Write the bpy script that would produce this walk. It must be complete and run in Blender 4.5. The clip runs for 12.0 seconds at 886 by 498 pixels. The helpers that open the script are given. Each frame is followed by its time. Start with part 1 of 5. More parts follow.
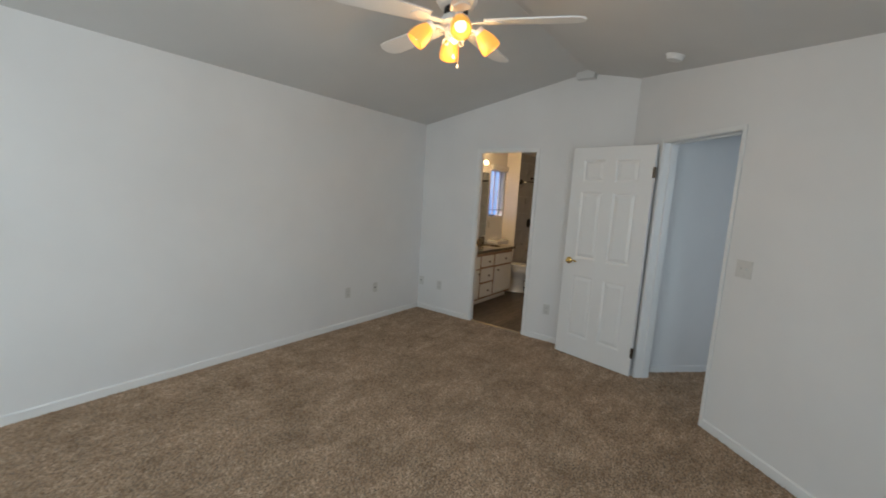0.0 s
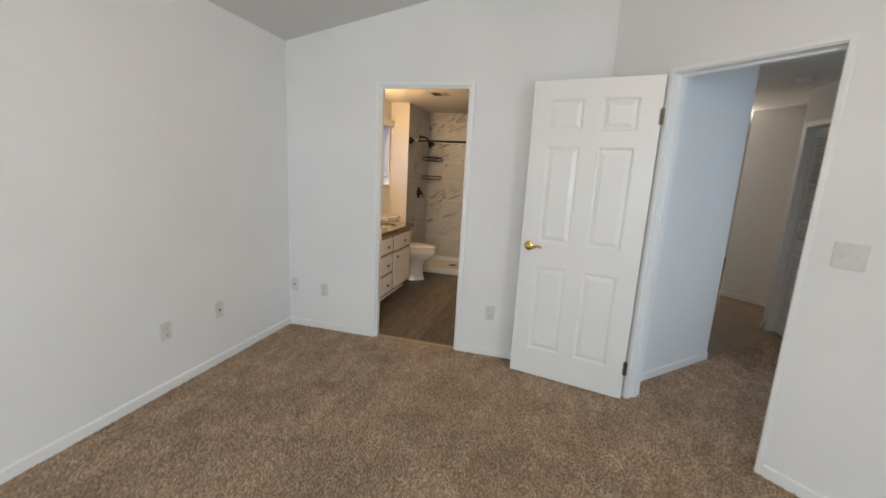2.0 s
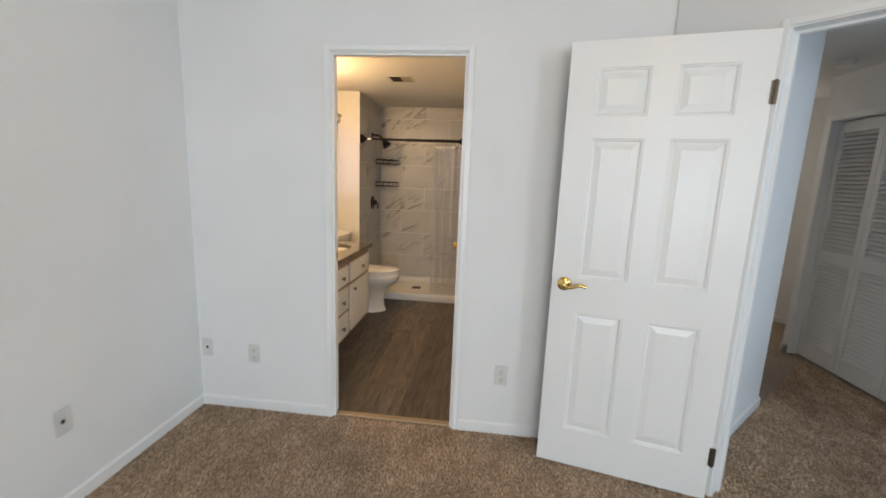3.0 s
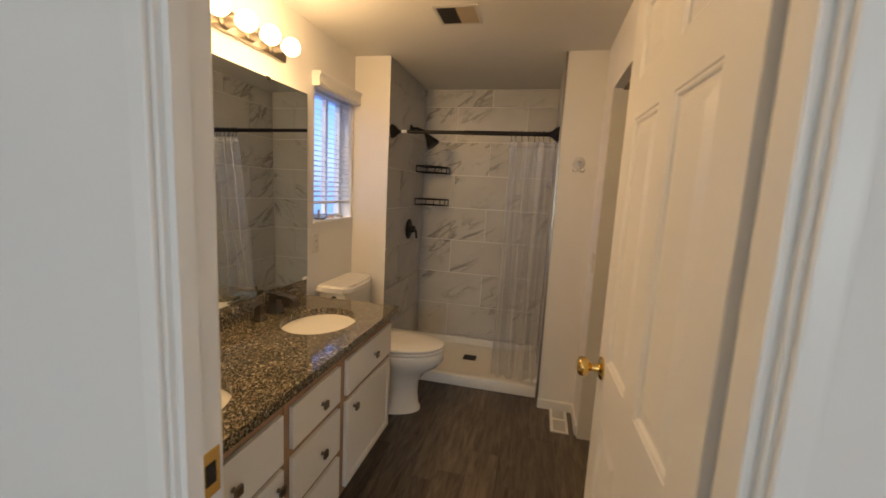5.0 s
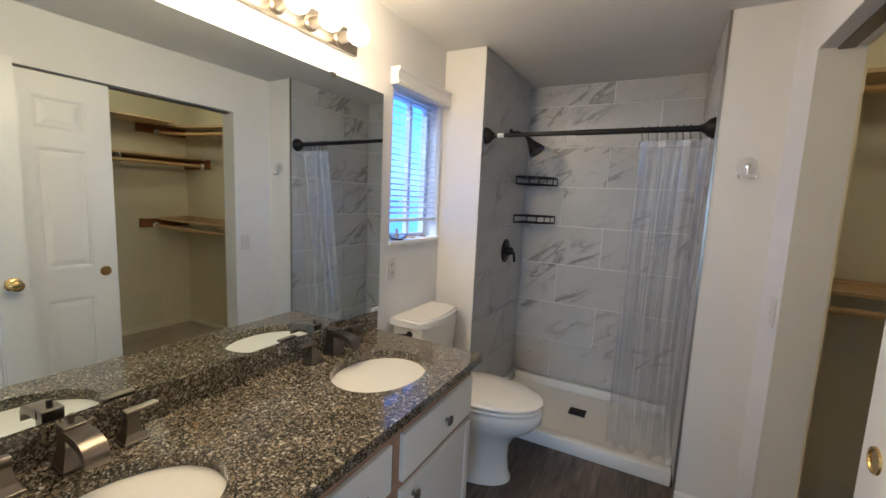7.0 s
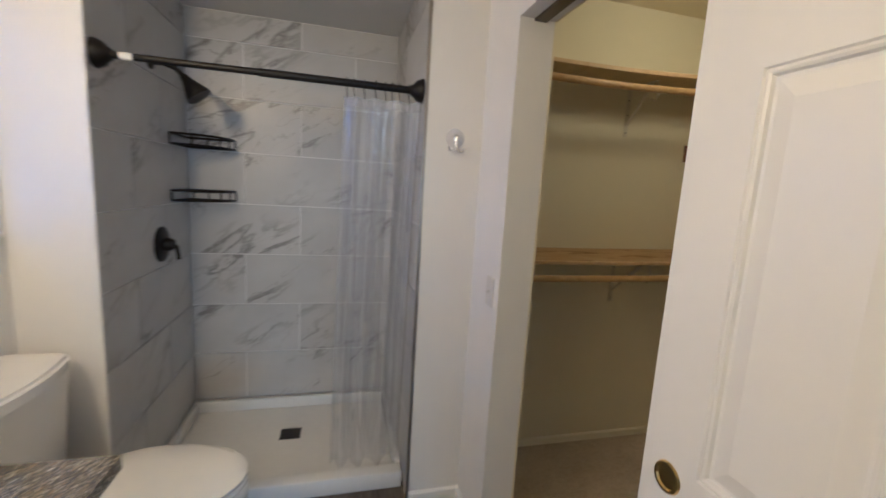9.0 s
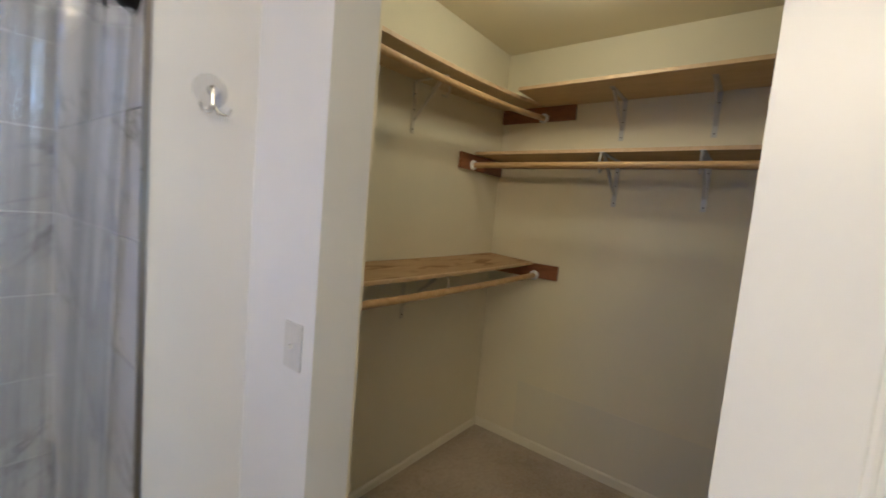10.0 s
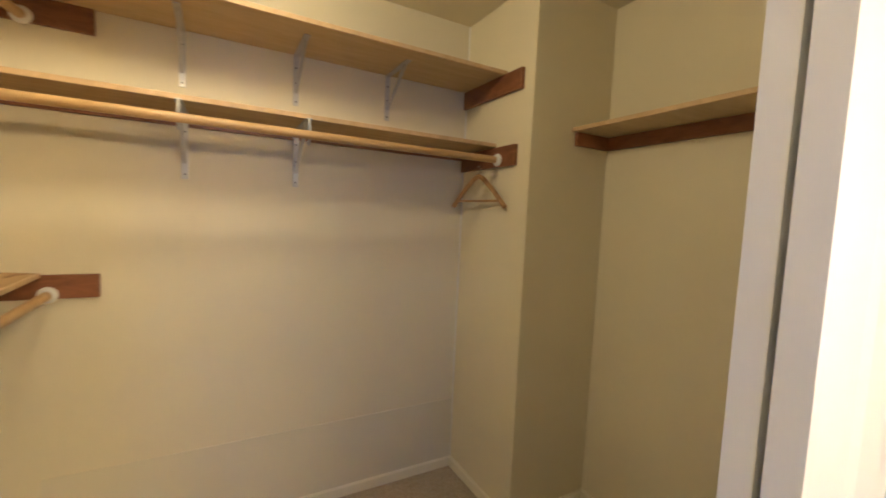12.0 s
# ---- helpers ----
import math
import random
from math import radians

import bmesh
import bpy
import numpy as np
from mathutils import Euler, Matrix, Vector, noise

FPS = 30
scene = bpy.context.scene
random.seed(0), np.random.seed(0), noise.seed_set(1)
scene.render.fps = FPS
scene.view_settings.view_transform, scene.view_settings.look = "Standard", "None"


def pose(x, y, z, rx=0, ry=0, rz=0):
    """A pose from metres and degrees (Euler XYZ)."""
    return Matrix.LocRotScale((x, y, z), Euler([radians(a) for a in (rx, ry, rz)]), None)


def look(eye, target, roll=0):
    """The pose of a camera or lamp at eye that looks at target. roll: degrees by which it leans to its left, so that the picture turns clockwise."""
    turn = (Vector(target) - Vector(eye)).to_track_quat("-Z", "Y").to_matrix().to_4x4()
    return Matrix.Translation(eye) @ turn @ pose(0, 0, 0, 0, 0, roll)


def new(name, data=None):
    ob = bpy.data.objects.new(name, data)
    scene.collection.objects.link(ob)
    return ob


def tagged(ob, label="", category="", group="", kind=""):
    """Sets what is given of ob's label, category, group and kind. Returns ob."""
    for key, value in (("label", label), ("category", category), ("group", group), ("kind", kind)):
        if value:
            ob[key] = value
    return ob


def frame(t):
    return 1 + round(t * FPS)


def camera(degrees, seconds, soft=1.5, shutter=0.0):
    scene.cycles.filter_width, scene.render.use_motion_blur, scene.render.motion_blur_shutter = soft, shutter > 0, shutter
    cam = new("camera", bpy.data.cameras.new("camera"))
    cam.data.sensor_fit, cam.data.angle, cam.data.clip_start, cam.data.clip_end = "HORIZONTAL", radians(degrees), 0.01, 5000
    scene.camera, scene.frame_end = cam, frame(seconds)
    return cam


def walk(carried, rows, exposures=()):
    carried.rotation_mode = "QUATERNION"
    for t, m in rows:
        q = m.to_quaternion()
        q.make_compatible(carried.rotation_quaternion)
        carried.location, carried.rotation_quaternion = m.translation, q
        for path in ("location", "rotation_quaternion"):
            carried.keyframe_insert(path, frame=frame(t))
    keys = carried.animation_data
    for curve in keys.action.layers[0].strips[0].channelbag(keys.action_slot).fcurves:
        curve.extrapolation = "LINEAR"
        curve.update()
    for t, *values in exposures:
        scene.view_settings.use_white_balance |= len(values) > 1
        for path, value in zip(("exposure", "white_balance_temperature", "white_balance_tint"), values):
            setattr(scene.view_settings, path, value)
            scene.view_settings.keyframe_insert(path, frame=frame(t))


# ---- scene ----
cam = camera(94.9, 12.0, soft=1.6, shutter=0.3)
PATH = [
    (0, (0.021, 0.54, 1.537), (-1.136, 2.15, 1.274), 3.5),
    (0.5, (-0.183, 0.769, 1.479), (-1.082, 2.532, 1.188), 3.9),
    (1, (-0.525, 1.018, 1.451), (-1.287, 2.842, 1.144), 3.8),
    (1.5, (-0.845, 1.301, 1.45), (-1.463, 3.17, 1.098), 3.6),
    (2, (-1.195, 1.673, 1.446), (-1.681, 3.577, 1.073), 3.1),
    (2.5, (-1.515, 2.101, 1.444), (-1.838, 4.041, 1.082), 2.7),
    (3, (-1.702, 2.598, 1.448), (-1.907, 4.558, 1.105), 2.3),
    (3.2, (-1.765, 2.758, 1.445), (-1.936, 4.723, 1.117), 2.2),
    (4.8, (-2.068, 4.191, 1.46), (-2.429, 6.137, 1.178), 2.6),
    (5, (-2.076, 4.338, 1.449), (-2.523, 6.267, 1.165), 3.0),
    (5.5, (-2.133, 4.601, 1.443), (-2.768, 6.474, 1.15), 3.7),
    (6, (-2.169, 4.744, 1.41), (-2.982, 6.547, 1.113), 3.6),
    (6.5, (-2.146, 4.812, 1.398), (-3.073, 6.563, 1.124), 3.2),
    (6.7, (-2.147, 4.825, 1.456), (-3.11, 6.562, 1.225), 2.8),
    (8.5, (-2.341, 5.102, 1.449), (-2.4, 7.072, 1.107), 2.2),
    (9, (-2.316, 5.411, 1.455), (-1.821, 7.326, 1.163), 3.4),
    (9.5, (-2.342, 5.706, 1.42), (-1.245, 7.365, 1.208), 4.9),
    (10, (-2.292, 5.999, 1.423), (-0.715, 7.218, 1.247), 5.1),
    (10.5, (-2.183, 6.243, 1.437), (-0.303, 6.908, 1.284), 4.9),
    (11, (-2.115, 6.437, 1.413), (-0.122, 6.537, 1.282), 4.4),
    (11.5, (-1.993, 6.51, 1.399), (-0.046, 6.068, 1.276), 3.6),
    (12, (-1.899, 6.532, 1.432), (-0.155, 5.565, 1.278), 2.6),
]
EXPOSURES = [
    (0.0, -0.88, 6800, 10), (0.5, -0.62, 6800, 10), (1.0, -0.48, 6750, 11), (1.5, -0.3, 6800, 12), (2.0, -0.12, 6850, 12), (3.2, 0.08, 6600, 11),
    (4.8, -0.46, 7150, 13), (5.5, -0.2, 5550, 7), (6.1, -0.08, 4850, 5), (6.7, -0.05, 4750, 6), (8.5, 0.0, 4600, 7), (9.2, 0.1, 4750, 7), (9.6, 0.2, 4700, 6), (10.0, 0.32, 4500, 4),
    (10.5, 0.55, 4400, 4), (11.0, 0.9, 4850, 6), (11.5, 1.22, 5250, 8), (12.0, 1.42, 5200, 8),
]
walk(cam, [(t, look(eye, target, roll)) for t, eye, target, roll in PATH], EXPOSURES)

# ---- world, lights ----
world = bpy.data.worlds.new("world")
scene.world = world
world.use_nodes = True
wn = world.node_tree
sky = wn.nodes.new("ShaderNodeTexSky")
sky.sky_type = "NISHITA"
sky.sun_disc = False
sky.sun_elevation, sky.sun_rotation = radians(45), radians(150)
wn.nodes["Background"].inputs[1].default_value = 0.12
wn.links.new(sky.outputs[0], wn.nodes["Background"].inputs[0])


def lamp(name, kind, m, power, colour, size=0.1, size_y=0.0):
    data = bpy.data.lights.new(name, kind)
    data.energy, data.color = power, colour
    if kind == "AREA":
        data.shape, data.size, data.size_y = "RECTANGLE", size, size_y or size
    elif kind == "POINT":
        data.shadow_soft_size = size
    ob = new(name, data)
    ob.matrix_world = m
    return ob


DAY = (0.73, 0.885, 1.0)
WARM = (1.0, 0.63, 0.29)
sun_data = bpy.data.lights.new("sun", "SUN")
sun_data.energy, sun_data.angle, sun_data.color = 2.5, radians(0.5), (1.0, 0.95, 0.88)
new("sun", sun_data).matrix_world = look((0, 0, 0), (0.5, 0.6, -0.8))
# daylight in the openings of the windows
lamp("daylight_bedroom_south", "AREA", look((-1.2, -1.42, 1.45), (-1.2, 2.0, 1.2)), 88, DAY, 1.9, 1.3)
lamp("daylight_bedroom_east", "AREA", look((1.07, 0.6, 1.45), (-2.0, 0.6, 1.2)), 46, DAY, 1.3, 1.3)
lamp("daylight_bath", "AREA", look((-3.60, 6.79, 1.64), (-2.0, 6.79, 1.60)), 7, (0.06, 0.29, 1.0), 0.9, 1.1)
lamp("daylight_far_room", "AREA", look((1.93, 11.50, 1.45), (1.93, 8.0, 1.4)), 9, DAY, 0.8, 1.2)
# added bluish fill for the hall, in an unseen opening without a window
lamp("daylight_hall", "AREA", look((2.05, 3.7, 1.45), (0.4, 4.6, 1.2)), 21, (0.60, 0.79, 1.0), 1.0, 1.25)

# ---- materials ----


def nodes_of(name):
    m = bpy.data.materials.new(name)
    m.use_nodes = True
    return m, m.node_tree, m.node_tree.nodes["Principled BSDF"]


def texture(nt, kind, scale, coords="Object", detail=4.0, rough=0.55, stretch=None):
    tc = nt.nodes.new("ShaderNodeTexCoord")
    src = tc.outputs[coords]
    if stretch:
        mp = nt.nodes.new("ShaderNodeMapping")
        mp.inputs["Scale"].default_value = stretch
        nt.links.new(src, mp.inputs[0])
        src = mp.outputs[0]
    tx = nt.nodes.new("ShaderNodeTex" + kind)
    tx.inputs["Scale"].default_value = scale
    if kind == "Noise":
        tx.inputs["Detail"].default_value = detail
        tx.inputs["Roughness"].default_value = rough
    nt.links.new(src, tx.inputs["Vector"])
    return tx


def ramp(nt, source, stops):
    r = nt.nodes.new("ShaderNodeValToRGB")
    while len(r.color_ramp.elements) < len(stops):
        r.color_ramp.elements.new(0.5)
    for e, (p, c) in zip(r.color_ramp.elements, stops):
        e.position, e.color = p, (*c, 1.0)
    nt.links.new(source, r.inputs[0])
    return r.outputs[0]


def mix(nt, a, b, fac, mode="MIX"):
    n = nt.nodes.new("ShaderNodeMix")
    n.data_type, n.blend_type = "RGBA", mode
    for socket, v in ((n.inputs[6], a), (n.inputs[7], b), (n.inputs[0], fac)):
        if hasattr(v, "node"):
            nt.links.new(v, socket)
        else:
            socket.default_value = v if isinstance(v, float) else (*v, 1.0)
    return n.outputs[2]


def bump(nt, bsdf, source, strength, distance):
    b = nt.nodes.new("ShaderNodeBump")
    b.inputs["Strength"].default_value, b.inputs["Distance"].default_value = strength, distance
    nt.links.new(source, b.inputs["Height"])
    nt.links.new(b.outputs[0], bsdf.inputs["Normal"])


def painted(name, colour, rough=0.6, scale=90.0, relief=0.15, distance=0.002, patch=0.05):
    """Paint: slightly uneven in tone, with fine roller relief."""
    m, nt, b = nodes_of(name)
    big = texture(nt, "Noise", 1.7, detail=3)
    lo = tuple(c * (1 - patch) for c in colour)
    nt.links.new(ramp(nt, big.outputs[0], [(0.3, lo), (0.7, colour)]), b.inputs["Base Color"])
    b.inputs["Roughness"].default_value = rough
    fine = texture(nt, "Noise", scale, detail=3)
    bump(nt, b, fine.outputs[0], relief, distance)
    return m


def plain(name, colour, rough=0.4, metal=0.0, coat=0.0, low=0.9):
    m, nt, b = nodes_of(name)
    n = texture(nt, "Noise", 25.0, detail=4)
    nt.links.new(ramp(nt, n.outputs[0], [(0.3, tuple(c * low for c in colour)), (0.7, colour)]), b.inputs["Base Color"])
    r = nt.nodes.new("ShaderNodeMapRange")
    r.inputs[3].default_value, r.inputs[4].default_value = max(0.02, rough - 0.06), rough + 0.06
    nt.links.new(n.outputs[0], r.inputs[0])
    nt.links.new(r.outputs[0], b.inputs["Roughness"])
    b.inputs["Metallic"].default_value = metal
    b.inputs["Coat Weight"].default_value = coat
    return m


def wooden(name, dark, light, stretch, scale=6.0, rough=0.5, random_shift=False):
    m, nt, b = nodes_of(name)
    tc = nt.nodes.new("ShaderNodeTexCoord")
    mp = nt.nodes.new("ShaderNodeMapping")
    mp.inputs["Scale"].default_value = stretch
    nt.links.new(tc.outputs["Object"], mp.inputs[0])
    if random_shift:
        oi = nt.nodes.new("ShaderNodeObjectInfo")
        mul = nt.nodes.new("ShaderNodeMath")
        mul.operation = "MULTIPLY"
        mul.inputs[1].default_value = 37.0
        nt.links.new(oi.outputs["Random"], mul.inputs[0])
        cmb = nt.nodes.new("ShaderNodeCombineXYZ")
        for k in range(3):
            nt.links.new(mul.outputs[0], cmb.inputs[k])
        nt.links.new(cmb.outputs[0], mp.inputs["Location"])
    n = nt.nodes.new("ShaderNodeTexNoise")
    n.inputs["Scale"].default_value, n.inputs["Detail"].default_value = scale, 6
    n.inputs["Roughness"].default_value, n.inputs["Distortion"].default_value = 0.65, 0.6
    nt.links.new(mp.outputs[0], n.inputs["Vector"])
    col = ramp(nt, n.outputs[0], [(0.32, dark), (0.68, light)])
    if random_shift:
        tone = nt.nodes.new("ShaderNodeMapRange")
        tone.inputs[3].default_value, tone.inputs[4].default_value = 0.72, 1.2
        nt.links.new(oi.outputs["Random"], tone.inputs[0])
        cc = nt.nodes.new("ShaderNodeCombineColor")
        for k in range(3):
            nt.links.new(tone.outputs[0], cc.inputs[k])
        col = mix(nt, col, cc.outputs[0], 1.0, "MULTIPLY")
    nt.links.new(col, b.inputs["Base Color"])
    b.inputs["Roughness"].default_value = rough
    bump(nt, b, n.outputs[0], 0.12, 0.002)
    return m


def carpet_material(name, dark, light):
    m, nt, b = nodes_of(name)
    v = texture(nt, "Noise", 60.0, detail=5, rough=0.75)
    tread = texture(nt, "Noise", 2.6, detail=5, rough=0.6)
    base = ramp(nt, v.outputs[0], [(0.30, dark), (0.62, light)])
    worn = ramp(nt, tread.outputs[0], [(0.34, (0.78, 0.77, 0.75)), (0.62, (1.0, 1.0, 1.0))])
    nt.links.new(mix(nt, base, worn, 1.0, "MULTIPLY"), b.inputs["Base Color"])
    b.inputs["Roughness"].default_value = 0.95
    b.inputs["Sheen Weight"].default_value = 0.25
    b.inputs["Specular IOR Level"].default_value = 0.1
    bump(nt, b, v.outputs[0], 0.9, 0.012)
    return m


def granite_material():
    m, nt, b = nodes_of("speckled_granite")
    v = texture(nt, "Voronoi", 260.0)
    chips = texture(nt, "Voronoi", 135.0)
    w = texture(nt, "Noise", 95.0, detail=6, rough=0.75)
    cloud = texture(nt, "Noise", 9.0, detail=3)
    grain = nt.nodes.new("ShaderNodeSeparateColor")
    nt.links.new(v.outputs["Color"], grain.inputs[0])
    chip = nt.nodes.new("ShaderNodeSeparateColor")
    nt.links.new(chips.outputs["Color"], chip.inputs[0])
    fleck = ramp(nt, grain.outputs[0], [(0.0, (0.020, 0.018, 0.014)), (0.30, (0.065, 0.057, 0.042)), (0.62, (0.16, 0.135, 0.088)),
                                        (0.86, (0.28, 0.245, 0.18)), (0.97, (0.52, 0.48, 0.40))])
    large = ramp(nt, chip.outputs[1], [(0.90, (0.0, 0.0, 0.0)), (0.93, (1.0, 1.0, 1.0))])
    pick = nt.nodes.new("ShaderNodeSeparateColor")
    nt.links.new(large, pick.inputs[0])
    tone = ramp(nt, chip.outputs[2], [(0.0, (0.22, 0.15, 0.08)), (0.6, (0.33, 0.28, 0.20)), (1.0, (0.52, 0.48, 0.40))])
    dark = ramp(nt, w.outputs[0], [(0.40, (0.22, 0.21, 0.19)), (0.54, (1.0, 1.0, 1.0))])
    drift = ramp(nt, cloud.outputs[0], [(0.35, (0.82, 0.82, 0.80)), (0.65, (1.0, 1.0, 1.0))])
    stone = mix(nt, mix(nt, fleck, dark, 0.85, "MULTIPLY"), tone, pick.outputs[0])
    nt.links.new(mix(nt, stone, drift, 1.0, "MULTIPLY"), b.inputs["Base Color"])
    b.inputs["Roughness"].default_value = 0.09
    b.inputs["Coat Weight"].default_value = 0.3
    b.inputs["Coat Roughness"].default_value = 0.04
    return m


def marble_material():
    """White tile with slanting feathered grey veins, different on every tile."""
    m, nt, b = nodes_of("marble_tile")
    oi = nt.nodes.new("ShaderNodeObjectInfo")
    tc = nt.nodes.new("ShaderNodeTexCoord")

    def dot(vec):
        n = nt.nodes.new("ShaderNodeVectorMath")
        n.operation = "DOT_PRODUCT"
        n.inputs[1].default_value = vec
        nt.links.new(tc.outputs["Object"], n.inputs[0])
        return n.outputs["Value"]

    def shifted(scale):
        mul = nt.nodes.new("ShaderNodeMath")
        mul.operation = "MULTIPLY"
        mul.inputs[1].default_value = scale
        nt.links.new(oi.outputs["Random"], mul.inputs[0])
        return mul.outputs[0]
    c, s = math.cos(radians(33)), math.sin(radians(33))
    cmb = nt.nodes.new("ShaderNodeCombineXYZ")
    nt.links.new(dot((1.5 * c, 1.5 * c, 1.5 * s)), cmb.inputs[0])
    nt.links.new(dot((-4.6 * s, -4.6 * s, 4.6 * c)), cmb.inputs[1])
    nt.links.new(shifted(63.0), cmb.inputs[2])

    def noise_on(scale, detail, distortion):
        n = nt.nodes.new("ShaderNodeTexNoise")
        n.inputs["Scale"].default_value, n.inputs["Detail"].default_value = scale, detail
        n.inputs["Roughness"].default_value, n.inputs["Distortion"].default_value = 0.55, distortion
        nt.links.new(cmb.outputs[0], n.inputs["Vector"])
        return n.outputs[0]
    W = (1.0, 1.0, 1.0)
    base = (0.54, 0.538, 0.53)
    vein = ramp(nt, noise_on(1.25, 5, 0.35), [(0.505, W), (0.528, (0.55, 0.54, 0.53)), (0.536, (0.42, 0.41, 0.40)), (0.58, W)])
    fine = ramp(nt, noise_on(2.6, 3, 0.5), [(0.555, W), (0.566, (0.62, 0.61, 0.60)), (0.585, W)])
    mask = ramp(nt, noise_on(0.8, 2, 0.0), [(0.47, (0.0, 0.0, 0.0)), (0.62, W)])
    keep = nt.nodes.new("ShaderNodeSeparateColor")
    nt.links.new(mask, keep.inputs[0])
    veins = mix(nt, vein, fine, 1.0, "MULTIPLY")
    veins = mix(nt, W, veins, keep.outputs[0])
    cloud = texture(nt, "Noise", 3.0, detail=4)
    soft = ramp(nt, cloud.outputs[0], [(0.35, (0.88, 0.88, 0.88)), (0.65, W)])
    nt.links.new(mix(nt, mix(nt, base, veins, 1.0, "MULTIPLY"), soft, 1.0, "MULTIPLY"), b.inputs["Base Color"])
    b.inputs["Roughness"].default_value = 0.34
    return m


def glass_material(name, rough=0.0, tint=(1, 1, 1)):
    m, nt, b = nodes_of(name)
    b.inputs["Transmission Weight"].default_value = 1.0
    b.inputs["Roughness"].default_value = rough
    b.inputs["IOR"].default_value = 1.45
    b.inputs["Base Color"].default_value = (*tint, 1)
    return m


def curtain_material():
    """Thin clear vinyl: mostly see-through, faintly milky, with a wet gloss."""
    m, nt, b = nodes_of("clear_vinyl")
    b.inputs["Base Color"].default_value = (0.80, 0.85, 0.92, 1)
    b.inputs["Roughness"].default_value = 0.3
    n = texture(nt, "Noise", 3.0, detail=3, stretch=(3, 3, 0.4))
    r = nt.nodes.new("ShaderNodeMapRange")
    r.inputs[3].default_value, r.inputs[4].default_value = 0.12, 0.30
    nt.links.new(n.outputs[0], r.inputs[0])
    nt.links.new(r.outputs[0], b.inputs["Alpha"])
    gloss = nt.nodes.new("ShaderNodeBsdfGlossy")
    gloss.inputs["Roughness"].default_value = 0.10
    fresnel = nt.nodes.new("ShaderNodeFresnel")
    fresnel.inputs["IOR"].default_value = 1.55
    crease = texture(nt, "Noise", 14.0, detail=3, stretch=(1, 1, 0.35))
    dent = nt.nodes.new("ShaderNodeBump")
    dent.inputs["Strength"].default_value, dent.inputs["Distance"].default_value = 0.5, 0.01
    nt.links.new(crease.outputs[0], dent.inputs["Height"])
    nt.links.new(dent.outputs[0], gloss.inputs["Normal"])
    both = nt.nodes.new("ShaderNodeMixShader")
    weak = nt.nodes.new("ShaderNodeMath")
    weak.operation = "MULTIPLY"
    weak.inputs[1].default_value = 0.4
    nt.links.new(fresnel.outputs[0], weak.inputs[0])
    nt.links.new(weak.outputs[0], both.inputs[0])
    nt.links.new(b.outputs[0], both.inputs[1])
    nt.links.new(gloss.outputs[0], both.inputs[2])
    nt.links.new(both.outputs[0], nt.nodes["Material Output"].inputs["Surface"])
    return m


def glowing(name, colour, strength, base=(0.9, 0.85, 0.75)):
    m, nt, b = nodes_of(name)
    b.inputs["Base Color"].default_value = (*base, 1)
    b.inputs["Emission Color"].default_value = (*colour, 1)
    b.inputs["Emission Strength"].default_value = strength
    b.inputs["Roughness"].default_value = 0.3
    return m


WALL = painted("white_wall_paint", (0.78, 0.775, 0.765), 0.7)
CEIL = painted("ceiling_paint", (0.70, 0.695, 0.68), 0.8, 140, 0.5, 0.003)
CLOSET_WALL = painted("cream_wall_paint", (0.74, 0.682, 0.505), 0.7)
CREAM_TRIM = painted("cream_trim_paint", (0.77, 0.72, 0.57), 0.45, 40, 0.04, 0.001, 0.04)
TRIM = painted("white_trim_gloss", (0.80, 0.80, 0.79), 0.35, 40, 0.04, 0.001, 0.03)
DOOR = painted("white_door_gloss", (0.80, 0.795, 0.78), 0.35, 60, 0.05, 0.001, 0.03)
CABINET = painted("white_cabinet_paint", (0.78, 0.775, 0.75), 0.35, 50, 0.05, 0.001, 0.04)
CARPET = carpet_material("brown_carpet", (0.10, 0.066, 0.041), (0.40, 0.295, 0.20))
CLOSET_FLOOR = carpet_material("beige_closet_carpet", (0.42, 0.34, 0.25), (0.56, 0.47, 0.36))
PLANK = wooden("dark_vinyl_plank", (0.045, 0.037, 0.030), (0.17, 0.138, 0.110), (7.0, 0.9, 7.0), 5.0, 0.42, True)
TAN_WOOD = wooden("tan_face_frame", (0.28, 0.165, 0.10), (0.38, 0.245, 0.155), (6, 1, 1), 5.0, 0.5)
SHELF_WOOD = wooden("pine_shelf", (0.40, 0.255, 0.10), (0.54, 0.375, 0.17), (4, 0.7, 4), 6.0, 0.55)
SHELF_PALE = wooden("pale_shelf_board", (0.50, 0.385, 0.20), (0.61, 0.485, 0.28), (3, 0.6, 3), 6.0, 0.6)
CLEAT_WOOD = wooden("stained_cleat", (0.15, 0.055, 0.022), (0.27, 0.11, 0.045), (1, 1, 4), 7.0, 0.45)
ROD_WOOD = wooden("rod_wood", (0.42, 0.265, 0.10), (0.55, 0.37, 0.17), (4, 0.7, 4), 6.0, 0.4)
GRANITE = granite_material()
MARBLE = marble_material()
GROUT = painted("pale_grout", (0.82, 0.815, 0.80), 0.8)
PORCELAIN = plain("white_porcelain", (0.80, 0.79, 0.765), 0.10, 0, 0.5, 0.985)
ACRYLIC = plain("white_acrylic", (0.78, 0.775, 0.75), 0.22, 0, 0, 0.97)
BRONZE = plain("dark_bronze", (0.007, 0.006, 0.0055), 0.42, 0.0)
BRONZE.node_tree.nodes["Principled BSDF"].inputs["Specular IOR Level"].default_value = 0.3
FAUCET = plain("brushed_bronze", (0.23, 0.20, 0.165), 0.30, 1.0)
BRASS = plain("polished_brass", (0.80, 0.56, 0.20), 0.16, 1.0)
CHROME = plain("chrome", (0.75, 0.75, 0.75), 0.10, 1.0)
